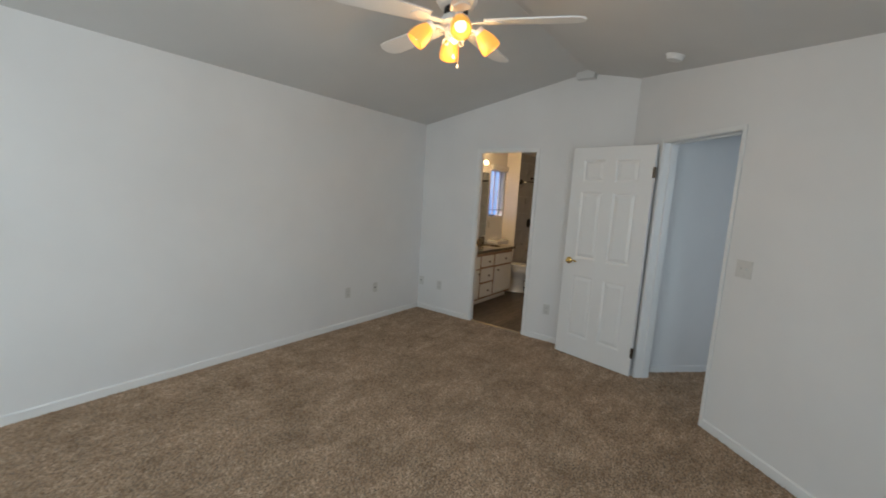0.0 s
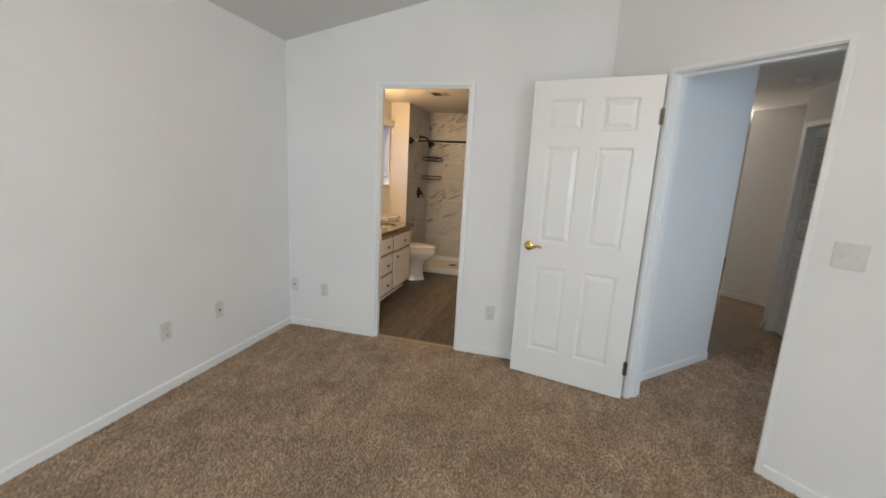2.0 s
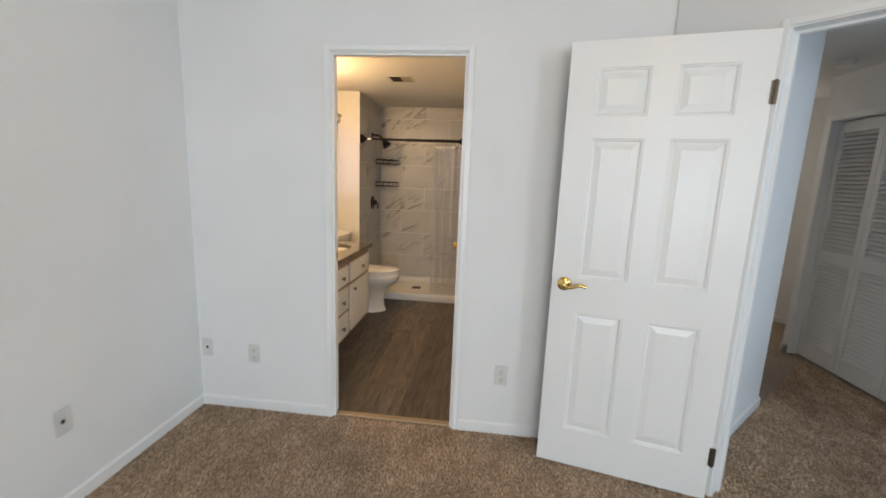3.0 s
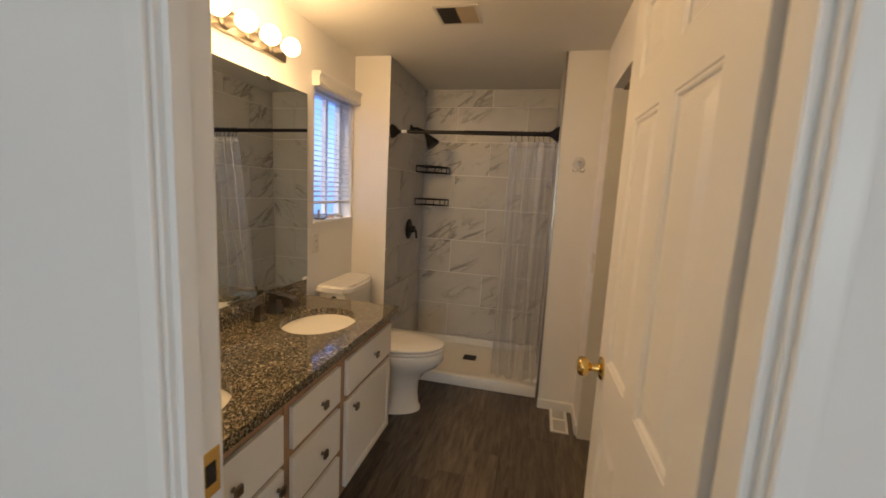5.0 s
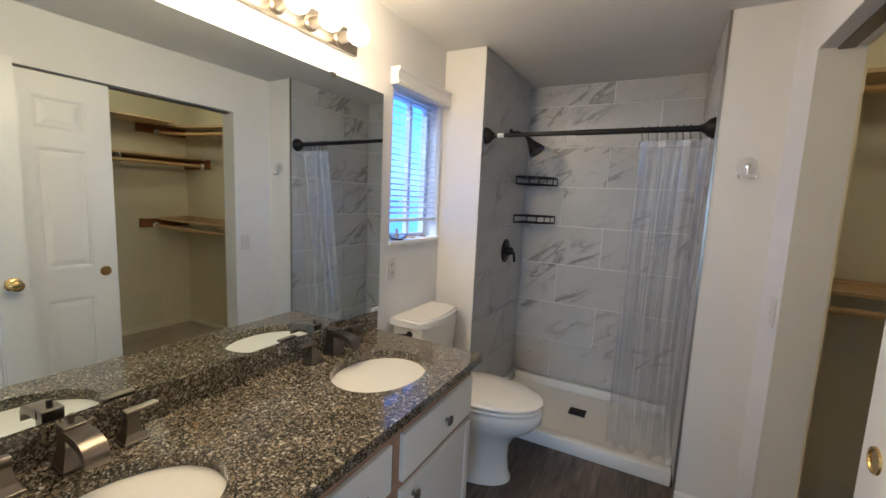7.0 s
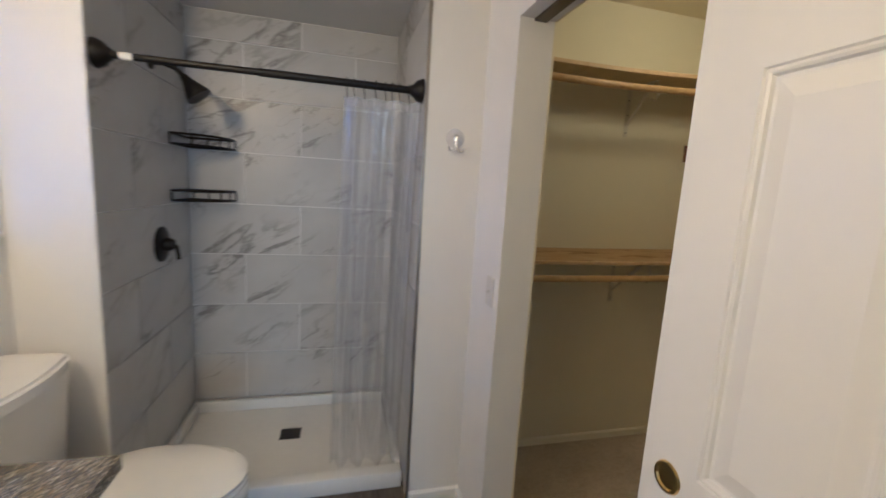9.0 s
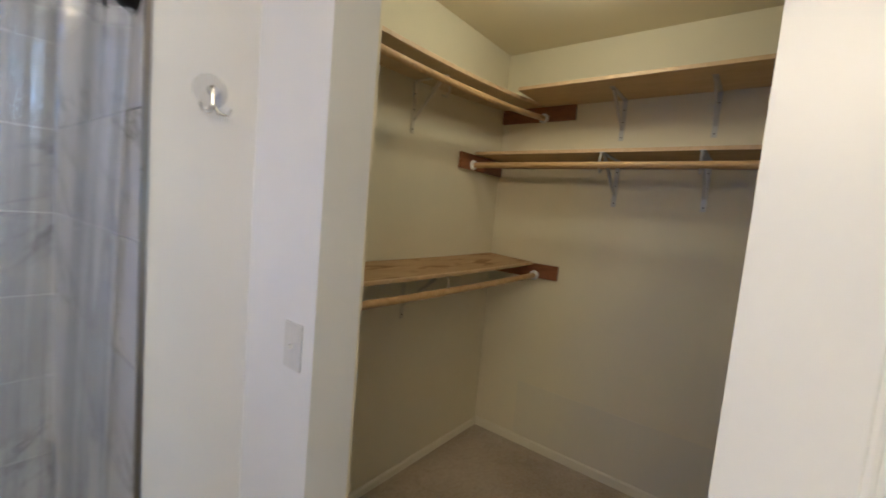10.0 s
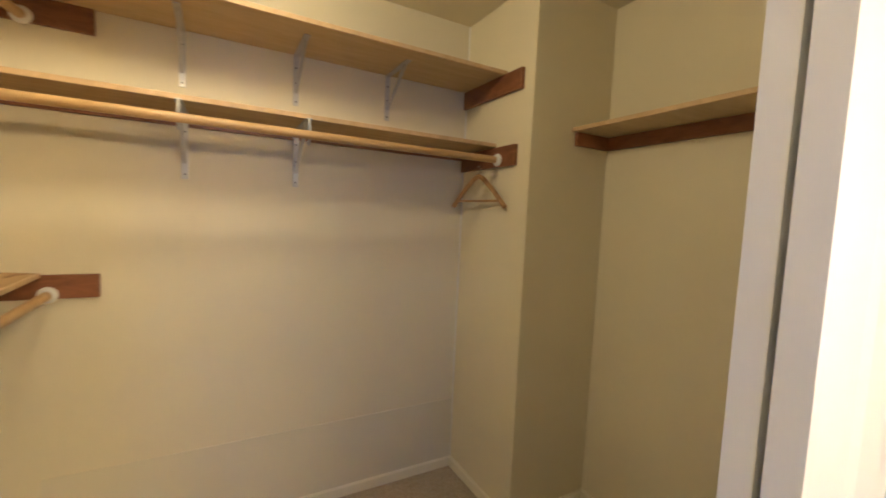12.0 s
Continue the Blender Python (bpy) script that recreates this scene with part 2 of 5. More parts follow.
NICKEL = plain("brushed_nickel", (0.42, 0.38, 0.32), 0.30, 1.0)
STEEL_GREY = plain("grey_bracket_metal", (0.54, 0.545, 0.54), 0.42, 0.3)
DARK = plain("dark_slot", (0.012, 0.011, 0.010), 0.7)
PLATE = plain("ivory_plate", (0.67, 0.66, 0.63), 0.4)
BLACK_HINGE = plain("aged_hinge_metal", (0.16, 0.13, 0.10), 0.4, 0.9)
WHITE_PLASTIC = plain("white_plastic", (0.80, 0.80, 0.78), 0.35)
MIRROR_MAT = nodes_of("mirror_silver")[0]
MIRROR_MAT.node_tree.nodes["Principled BSDF"].inputs["Base Color"].default_value = (0.82, 0.89, 0.895, 1)
MIRROR_MAT.node_tree.nodes["Principled BSDF"].inputs["Metallic"].default_value = 1.0
MIRROR_MAT.node_tree.nodes["Principled BSDF"].inputs["Roughness"].default_value = 0.01
GLASS = glass_material("window_glass")
VINYL = curtain_material()
BULB = glowing("lit_frosted_bulb", (1.0, 0.80, 0.50), 4.5)
FAN_GLASS = glowing("amber_glass_shade", (1.0, 0.46, 0.09), 1.2, (0.75, 0.36, 0.07))
DOME = glowing("lit_dome_glass", (1.0, 0.84, 0.6), 4.0)
SLAT = painted("blind_slat", (0.80, 0.82, 0.84), 0.4, 40, 0.03, 0.001, 0.02)

# ---- building helpers ----


def box(bm, lo, hi, bevel=0.0, m=None):
    """A box from corner to corner in bm, with bevelled edges where asked."""
    vs = [bm.verts.new((x, y, z)) for x in (lo[0], hi[0]) for y in (lo[1], hi[1]) for z in (lo[2], hi[2])]
    fs = [bm.faces.new([vs[i] for i in q]) for q in ((0, 1, 3, 2), (4, 6, 7, 5), (0, 4, 5, 1), (2, 3, 7, 6), (0, 2, 6, 4), (1, 5, 7, 3))]
    if bevel:
        es = list({e for f in fs for e in f.edges})
        r = bmesh.ops.bevel(bm, geom=es, offset=bevel, segments=2, profile=0.5, affect="EDGES")
        vs = list({v for f in r["faces"] for v in f.verts} | {v for v in vs if v.is_valid})
    if m is not None:
        bmesh.ops.transform(bm, matrix=m, verts=[v for v in vs if v.is_valid])
    return bm


def boxes(*items, bevel=0.0):
    bm = bmesh.new()
    for lo, hi in items:
        box(bm, lo, hi, bevel)
    return bm


def prism(points, z0, z1, axis="z", bm=None):
    """An extruded polygon: points in the plane across the axis."""
    bm = bm or bmesh.new()

    def place(p, h):
        return (p[0], p[1], h) if axis == "z" else (p[0], h, p[1]) if axis == "y" else (h, p[0], p[1])
    a = [bm.verts.new(place(p, z0)) for p in points]
    b = [bm.verts.new(place(p, z1)) for p in points]
    bm.faces.new(a)
    bm.faces.new(b[::-1])
    for i in range(len(points)):
        j = (i + 1) % len(points)
        bm.faces.new((a[j], a[i], b[i], b[j]))
    bmesh.ops.recalc_face_normals(bm, faces=bm.faces)
    return bm


def lathe(profile, segments=24, m=None, bm=None, sx=1.0, sy=1.0):
    """A turned shape about z: profile of (radius, height)."""
    bm = bm or bmesh.new()
    rings = []
    for r, h in profile:
        if r < 1e-5:
            rings.append([bm.verts.new((0, 0, h))])
        else:
            rings.append([bm.verts.new((r * sx * math.cos(2 * math.pi * k / segments), r * sy * math.sin(2 * math.pi * k / segments), h)) for k in range(segments)])
    made = [v for ring in rings for v in ring]
    for a, b in zip(rings, rings[1:]):
        for k in range(segments):
            j = (k + 1) % segments
            if len(a) == 1 and len(b) > 1:
                bm.faces.new((a[0], b[k], b[j]))
            elif len(b) == 1 and len(a) > 1:
                bm.faces.new((a[k], b[0], a[j]))
            elif len(a) > 1:
                bm.faces.new((a[k], b[k], b[j], a[j]))
    if m is not None:
        bmesh.ops.transform(bm, matrix=m, verts=made)
    return bm


def tube(points, radius, segments=10, bm=None):
    """A round bar along a line of points, with closed ends."""
    bm = bm or bmesh.new()
    pts = [Vector(p) for p in points]
    rings = []
    for i, p in enumerate(pts):
        d = (pts[min(i + 1, len(pts) - 1)] - pts[max(i - 1, 0)]).normalized()
        up = Vector((0, 0, 1)) if abs(d.z) < 0.9 else Vector((1, 0, 0))
        a = d.cross(up).normalized()
        b = d.cross(a)
        rings.append([bm.verts.new(p + radius * (math.cos(t) * a + math.sin(t) * b)) for t in (2 * math.pi * k / segments for k in range(segments))])
    for r0, r1 in zip(rings, rings[1:]):
        for k in range(segments):
            j = (k + 1) % segments
            bm.faces.new((r0[k], r1[k], r1[j], r0[j]))
    bm.faces.new(rings[0])
    bm.faces.new(rings[-1][::-1])
    bmesh.ops.recalc_face_normals(bm, faces=bm.faces)
    return bm


def mesh_of(bm, name, material, smooth=None):
    me = bpy.data.meshes.new(name)
    bmesh.ops.recalc_face_normals(bm, faces=bm.faces)
    bm.to_mesh(me)
    bm.free()
    me.materials.append(material)
    if smooth:
        me.shade_smooth()
        me.set_sharp_from_angle(angle=radians(smooth))
    return me


def part(name, bm, material, parent=None, label="", smooth=None):
    ob = new(name, mesh_of(bm, name, material, smooth))
    ob.parent = parent
    if label:
        ob["label"] = label
    return ob


def thing(name, m, label, category, group="", kind=""):
    e = new(name)
    e.empty_display_size = 0.1
    e.matrix_world = m
    return tagged(e, label, category, group, kind)


def setting(name, bm, material, label, category, smooth=None):
    return tagged(part(name, bm, material, None, "", smooth), label, category, "", "structure")


# ---- structure ----
LEFT, BATH_S, BATH_N = -3.40, 4.775, 4.858
SHOWER_Y, SHOWER_BACK = 7.075, 7.985
BATH_E, CLOSET_W = -1.746, -1.618
H_BATH, H_CLOSET, H_HALL = 2.335, 2.454, 2.40
BD0, BD1, BD_H = -2.556, -1.842, 2.071

# bedroom, vaulted along y
RIDGE = -1.36


def roof(x):
    return 2.418 + 0.182 * (x - LEFT) if x < RIDGE else 2.805 - 0.212 * (x + 1.29)


setting("floor_carpet", prism([(LEFT - 0.1, -1.6), (1.1, -1.6), (1.1, 2.5), (3.1, 0.9), (3.1, 11.4), (0.12, 11.4), (0.12, 5.36), (-0.62, 4.62), (-0.88, 4.80), (LEFT - 0.1, 4.80)], -0.08, 0.0),
        CARPET, "brown cut-pile carpet with trodden darker patches", "carpet")
ceil_pts = [(LEFT - 0.12, roof(LEFT) - 0.02), (-1.36, roof(-1.36) + 0.012), (-1.285, roof(-1.285)), (1.15, roof(1.15)), (1.15, 3.0), (LEFT - 0.12, 3.0)]
setting("ceiling_bedroom", prism(ceil_pts, -1.6, 4.83, "y"), CEIL, "grey-white textured vaulted ceiling with a shallow ridge beam", "ceiling")

setting("ridge_beam_end", boxes(((-1.465, 4.69, 2.756), (-1.285, 4.775, 2.86))), CEIL, "boxed white beam end under the ridge", "beam")

wy0, wy1, wz0, wz1 = 6.55, 7.045, 1.215, 2.03
setting("wall_west", boxes(((LEFT - 0.14, -1.6, 0), (LEFT, wy0, 2.9)), ((LEFT - 0.14, wy1, 0), (LEFT, 8.2, 2.9)), ((LEFT - 0.14, wy0, 0), (LEFT, wy1, wz0)), ((LEFT - 0.14, wy0, wz1), (LEFT, wy1, 2.9))),
        WALL, "plain white painted wall with a small bathroom window", "wall")
setting("wall_bath_door", boxes(((LEFT, BATH_S, 0), (BD0 - 0.03, BATH_N, 2.9)), ((BD1 + 0.03, BATH_S, 0), (-0.80, BATH_N, 2.9)), ((BD0 - 0.03, BATH_S, BD_H + 0.03), (BD1 + 0.03, BATH_N, 2.9))),
        WALL, "white painted wall with the bathroom doorway", "wall")
sx0, sx1 = -2.15, -0.25
setting("wall_south", boxes(((LEFT, -1.6, 0), (sx0, -1.46, 2.9)), ((sx1, -1.6, 0), (1.1, -1.46, 2.9)), ((sx0, -1.6, 0), (sx1, -1.46, 0.8)), ((sx0, -1.6, 2.1), (sx1, -1.46, 2.9))),
        WALL, "white wall behind the starting point with a window", "wall")
setting("wall_east", boxes(((1.0, -1.46, 0), (1.1, -0.05, 2.9)), ((1.0, 1.25, 0), (1.1, 2.80, 2.9)), ((1.0, -0.05, 0), (1.1, 1.25, 0.8)), ((1.0, -0.05, 2.1), (1.1, 1.25, 2.9))),
        WALL, "white painted bedroom wall with a window", "wall")

# the slanting wall of the hall door: local x along the wall, local y into the hall
R2 = math.sqrt(0.5)
DIAG = Matrix.Translation((-0.885, 4.775, 0)) @ Matrix.Rotation(radians(-45), 4, "Z")
E0, E1, E_H = 0.462, 1.208, 2.080


def diag(bm):
    bmesh.ops.transform(bm, matrix=DIAG, verts=bm.verts)
    return bm


setting("wall_diagonal", diag(boxes(((0.02, 0, 0), (E0 - 0.02, 0.12, 2.9)), ((E1 + 0.02, 0, 0), (2.72, 0.12, 2.9)), ((E0 - 0.02, 0, E_H + 0.02), (E1 + 0.02, 0.12, 2.9)))),
        WALL, "white slanting wall with the open hall doorway", "wall")
hall_left = boxes(((0, 0, 0), (1.055, 0.10, 2.6)))
bmesh.ops.transform(hall_left, matrix=Matrix.Translation((-0.53, 4.65, 0)) @ Matrix.Rotation(radians(45), 4, "Z"), verts=hall_left.verts)
setting("wall_hall_left", hall_left, WALL, "white hall wall lit bluish by daylight", "wall")
setting("wall_hall_north", boxes(((0.09, 5.41, 0), (0.215, 11.4, 2.6))), WALL, "white hall wall running on past the corner", "wall")

# hall closet wall and the rest of the hall
# the unseen gap at y 3.2 to 4.2 is cut for the added hall lamp
setting("wall_hall_closet", boxes(((1.10, 6.43, 0), (1.24, 6.52, 2.6)), ((1.10, 2.9, 2.04), (1.24, 6.43, 2.6)), ((1.10, 4.74, 0), (1.24, 4.80, 2.04)), ((1.24, 6.46, 0), (3.1, 6.52, 2.6)), ((1.24, 4.74, 0), (1.9, 4.80, 2.6)), ((1.9, 4.2, 0), (2.0, 6.46, 2.6)), ((1.9, 1.9, 0), (2.0, 3.2, 2.6)), ((1.9, 3.2, 0), (2.0, 4.2, 0.8)), ((1.9, 3.2, 2.1), (2.0, 4.2, 2.6))),
        WALL, "white hall wall round a louvred closet", "wall")
far_diag = boxes(((-0.20, 0, 0), (0.62, 0.10, 2.6)))
bmesh.ops.transform(far_diag, matrix=Matrix.Translation((1.30, 7.68, 0)) @ Matrix.Rotation(radians(-45), 4, "Z"), verts=far_diag.verts)
setting("wall_hall_far", far_diag, WALL, "short slanting white wall at the end of the hall", "wall")
setting("wall_far_room", boxes(((0.2, 11.26, 0), (1.70, 11.40, 2.6)), ((2.17, 11.26, 0), (3.1, 11.40, 2.6)), ((1.70, 11.26, 0), (2.17, 11.40, 0.94)), ((1.70, 11.26, 1.95), (2.17, 11.40, 2.6)), ((3.0, 6.52, 0), (3.1, 11.26, 2.6))),
        WALL, "white far-room wall with a bright window", "wall")
setting("ceiling_hall", prism([(-0.66, 4.64), (0.17, 5.45), (0.17, 11.4), (3.1, 11.4), (3.1, 0.9), (1.02, 2.98)], H_HALL, H_HALL + 0.12),
        CEIL, "white textured hall ceiling", "ceiling")
setting("wall_hall_east", boxes(((3.0, 0.9, 0), (3.1, 6.46, 2.6))), WALL, "plain white hall wall", "wall")

# bathroom shell
setting("wall_plumbing", boxes(((LEFT, SHOWER_Y, 0), (-3.15, SHOWER_BACK + 0.02, 2.5))), WALL, "white boxed wall beside the shower", "wall")
setting("wall_shower_back", boxes(((LEFT, SHOWER_BACK + 0.02, 0), (BATH_E, 8.2, 2.5))), WALL, "wall behind the shower tiles", "wall")
setting("wall_shower_stub", boxes(((-1.985, SHOWER_Y, 0), (BATH_E, SHOWER_BACK + 0.02, 2.5))), WALL, "white wall end beside the shower", "wall")
setting("wall_bath_east", boxes(((BATH_E, BATH_N, 0), (CLOSET_W, 5.22, 2.6)), ((BATH_E, 6.768, 0), (CLOSET_W, 8.2, 2.6)), ((BATH_E, 5.22, 2.04), (CLOSET_W, 6.768, 2.6))),
        WALL, "white bathroom wall with the closet opening", "wall")
setting("ceiling_bathroom", boxes(((LEFT, BATH_N, H_BATH), (BATH_E, SHOWER_BACK + 0.02, H_BATH + 0.1))), CEIL, "white bathroom ceiling", "ceiling")
setting("subfloor_bathroom", boxes(((LEFT, 4.80, -0.08), (CLOSET_W, 8.0, -0.006))), DARK, "dark underlay of the bathroom floor", "floor")

# walk-in closet shell
CX, CN, CS, PIER_X, PIER_Y = 0.036, 7.392, 4.862, -0.512, 5.352
setting("wall_closet_back", boxes(((CX, PIER_Y, 0), (CX + 0.045, CN + 0.1, 2.6))), CLOSET_WALL, "cream closet back wall", "wall")
setting("wall_closet_north", boxes(((CLOSET_W, CN, 0), (CX, CN + 0.1, 2.6))), CLOSET_WALL, "cream closet end wall", "wall")
setting("wall_closet_pier", prism([(PIER_X, CS), (PIER_X, PIER_Y), (CX + 0.045, PIER_Y)], 0, 2.6), CLOSET_WALL, "cream jutting closet wall corner", "wall")
setting("wall_closet_south", boxes(((CLOSET_W, CS, 0), (PIER_X, CS + 0.012, 2.6))), CLOSET_WALL, "cream closet wall at the short end", "wall")
setting("wall_closet_front", boxes(((CLOSET_W, CS + 0.012, 0), (CLOSET_W + 0.008, 5.22, 2.6)), ((CLOSET_W, 6.768, 0), (CLOSET_W + 0.008, CN, 2.6)), ((CLOSET_W, 5.22, 2.04), (CLOSET_W + 0.008, 6.768, 2.6))),
        CLOSET_WALL, "cream inner face of the closet front wall", "wall")
setting("ceiling_closet", prism([(CLOSET_W, CS), (PIER_X, CS), (CX, PIER_Y), (CX, CN), (CLOSET_W, CN)], H_CLOSET, H_CLOSET + 0.1), CLOSET_WALL, "cream closet ceiling", "ceiling")
setting("floor_closet", prism([(CLOSET_W - 0.03, CS), (PIER_X, CS), (CX, PIER_Y), (CX, CN), (CLOSET_W - 0.03, CN)], -0.06, 0.006), CLOSET_FLOOR, "beige flat-pile closet carpet", "floor")


def baseboard(points, height=0.065, thick=0.012, paint=None, tone="white"):
    """A board along a line on the floor, standing to the left of its direction."""
    for a, b in zip(points, points[1:]):
        d = Vector((b[0] - a[0], b[1] - a[1], 0))
        bm = bmesh.new()
        prism([(0, 0), (thick, 0), (thick, height - 0.008), (thick * 0.45, height), (0, height)], 0, d.length, "x", bm)
        bmesh.ops.transform(bm, matrix=Matrix.Translation((a[0], a[1], 0.0)) @ Matrix.Rotation(math.atan2(d.y, d.x), 4, "Z"), verts=bm.verts)
        setting("baseboard", bm, paint or TRIM, "thin " + tone + " painted baseboard", "baseboard")


def on_diag(u):
    return (-0.885 + u * R2, 4.775 - u * R2)


baseboard([(LEFT, 4.763), (LEFT, -1.46)])
baseboard([(BD0 - 0.037, BATH_S), (LEFT, BATH_S)])
baseboard([(-0.885, BATH_S), (BD1 + 0.037, BATH_S)])
baseboard([on_diag(E0 - 0.036), on_diag(0)])
baseboard([on_diag(2.66), on_diag(E1 + 0.036)])
baseboard([(0.215, 5.395), (-0.49, 4.69)])
baseboard([(0.215, 11.26), (0.215, 5.395)])
baseboard([(1.74, 7.24), (1.16, 7.82)])
baseboard([(1.10, 6.43), (1.10, 6.52)], 0.07)
baseboard([(3.0, 11.26), (0.215, 11.26)])
baseboard([(BATH_E, SHOWER_Y), (-1.985, SHOWER_Y)])
baseboard([(BATH_E, 6.80), (BATH_E, SHOWER_Y - 0.012)])
baseboard([(CX, CN), (CLOSET_W + 0.01, CN)], 0.05, 0.012, CREAM_TRIM, "cream")
baseboard([(CX, PIER_Y), (CX, CN - 0.012)], 0.06, 0.012, CREAM_TRIM, "cream")
baseboard([(PIER_X, PIER_Y), (CX - 0.012, PIER_Y)], 0.06, 0.012, CREAM_TRIM, "cream")
baseboard([(PIER_X, CS + 0.024), (PIER_X, PIER_Y)], 0.06, 0.012, CREAM_TRIM, "cream")
baseboard([(CLOSET_W + 0.01, CS + 0.012), (PIER_X, CS + 0.012)], 0.06, 0.012, CREAM_TRIM, "cream")
baseboard([(LEFT, SHOWER_Y), (LEFT, 6.44)])
baseboard([(-3.15, SHOWER_Y), (LEFT + 0.012, SHOWER_Y)])


# ---- doorways ----
def door_frame(name, m, width, height, depth, casing, label):
    """Jambs, head, stops and thin casings; local x across the opening, y through the wall."""
    f = thing(name, m, label, "door frame", "", "structure")
    t = 0.02
    stop = 0.008 if depth < 0.1 else 0.054
    part("jamb", boxes(((-t, -0.004, 0), (0, depth + 0.004, height)), bevel=0.002), TRIM, f)
    part("jamb", boxes(((width, -0.004, 0), (width + t, depth + 0.004, height)), bevel=0.002), TRIM, f)
    part("head_jamb", boxes(((-t, -0.004, height), (width + t, depth + 0.004, height + t)), bevel=0.002), TRIM, f)
    part("door_stop", boxes(((0, stop, 0), (0.011, stop + 0.03, height - 0.011))), TRIM, f)
    part("door_stop", boxes(((width - 0.011, stop, 0), (width, stop + 0.03, height - 0.011))), TRIM, f)
    part("door_stop", boxes(((0, stop, height - 0.011), (width, stop + 0.03, height))), TRIM, f)
    for y0, y1 in ((-0.014, -0.004), (depth + 0.004, depth + 0.014)):
        part("casing", boxes(((-casing, y0, 0), (-0.006, y1, height + casing)), bevel=0.003), TRIM, f)
        part("casing", boxes(((width + 0.006, y0, 0), (width + casing, y1, height + casing)), bevel=0.003), TRIM, f)
        part("casing", boxes(((-0.006, y0, height + 0.006), (width + 0.006, y1, height + casing)), bevel=0.003), TRIM, f)
    return f


bath_frame = door_frame("door_frame_1", pose(BD0, BATH_S, 0), BD1 - BD0, BD_H, BATH_N - BATH_S, 0.036, "white painted frame of the bathroom doorway")
part("strike_plate", boxes(((0, 0.042, 0.940), (0.0025, 0.080, 1.020)), bevel=0.001), BRASS, bath_frame, "brass strike plate")
part("latch_hole", boxes(((0.0024, 0.050, 0.962), (0.004, 0.070, 0.998))), DARK, bath_frame)
for hz in (0.25, 1.80):
    part("hinge_leaf", boxes(((BD1 - BD0 - 0.0025, 0.046, hz - 0.045), (BD1 - BD0, 0.082, hz + 0.045)), bevel=0.001), BLACK_HINGE, bath_frame, "aged metal hinge leaf")
door_frame("door_frame_2", DIAG @ pose(E0, 0, 0), E1 - E0, E_H, 0.12, 0.034, "white painted frame of the hall doorway")
setting("threshold", boxes(((BD0, 4.792, -0.004), (BD1, 4.832, 0.008)), bevel=0.004), plain("dull_brass_strip", (0.45, 0.36, 0.24), 0.4, 0.7), "dull metal strip between carpet and planks", "threshold")


def panel_door(name, m, width, height, thick, label, group=""):
    """A six-panel door leaf: local x from the hinge, y through the leaf, z up."""
    d = thing(name, m, label, "door", group)
    bm = bmesh.new()
    stile, mid = 0.115 * width / 0.76, 0.10 * width / 0.76
    cols = [(stile, (width - mid) / 2), ((width + mid) / 2, width - stile)]
    rows = [(0.20, 0.20 + 0.62), (0.99, 0.99 + 0.65), (1.735, height - 0.115)]
    xs = sorted({0, width, *[v for c in cols for v in c]})
    zs = sorted({0, height, *[v for r in rows for v in r]})
    holes = {(a, c) for a in cols for c in rows}
    for y, sign in ((0, -1), (thick, 1)):
        for x0, x1 in zip(xs, xs[1:]):
            for z0, z1 in zip(zs, zs[1:]):
                if ((x0, x1), (z0, z1)) in holes:
                    steps = [(0, 0), (0.003, 0.003), (0.007, 0.0022), (0.011, 0.004), (0.014, 0.009), (0.019, 0.0095), (0.048, 0.0025)]
                    loops = []
                    for inset, deep in steps:
                        yy = y - sign * deep
                        loops.append([bm.verts.new(p) for p in ((x0 + inset, yy, z0 + inset), (x1 - inset, yy, z0 + inset), (x1 - inset, yy, z1 - inset), (x0 + inset, yy, z1 - inset))])
                    for a, b in zip(loops, loops[1:]):
                        for k in range(4):
                            bm.faces.new((a[k], a[(k + 1) % 4], b[(k + 1) % 4], b[k]))
                    bm.faces.new(loops[-1])
                else:
                    bm.faces.new([bm.verts.new(p) for p in ((x0, y, z0), (x1, y, z0), (x1, y, z1), (x0, y, z1))])
    for q in (((0, 0, 0), (0, thick, 0), (0, thick, height), (0, 0, height)), ((width, 0, 0), (width, thick, 0), (width, thick, height), (width, 0, height)),
              ((0, 0, 0), (width, 0, 0), (width, thick, 0), (0, thick, 0)), ((0, 0, height), (width, 0, height), (width, thick, height), (0, thick, height))):
        bm.faces.new([bm.verts.new(p) for p in q])
    bmesh.ops.remove_doubles(bm, verts=bm.verts, dist=0.0002)
    part("leaf", bm, DOOR, d)
    return d


def hinge(parent, m):
    bm = boxes(((-0.014, -0.002, -0.045), (0, 0.0, 0.045)), ((0, -0.002, -0.045), (0.012, 0.0, 0.045)), bevel=0.0008)
    tube([(0, -0.005, -0.047), (0, -0.005, 0.047)], 0.006, 8, bm)
    bmesh.ops.transform(bm, matrix=m, verts=bm.verts)
    part("hinge", bm, BLACK_HINGE, parent, "aged metal hinge")


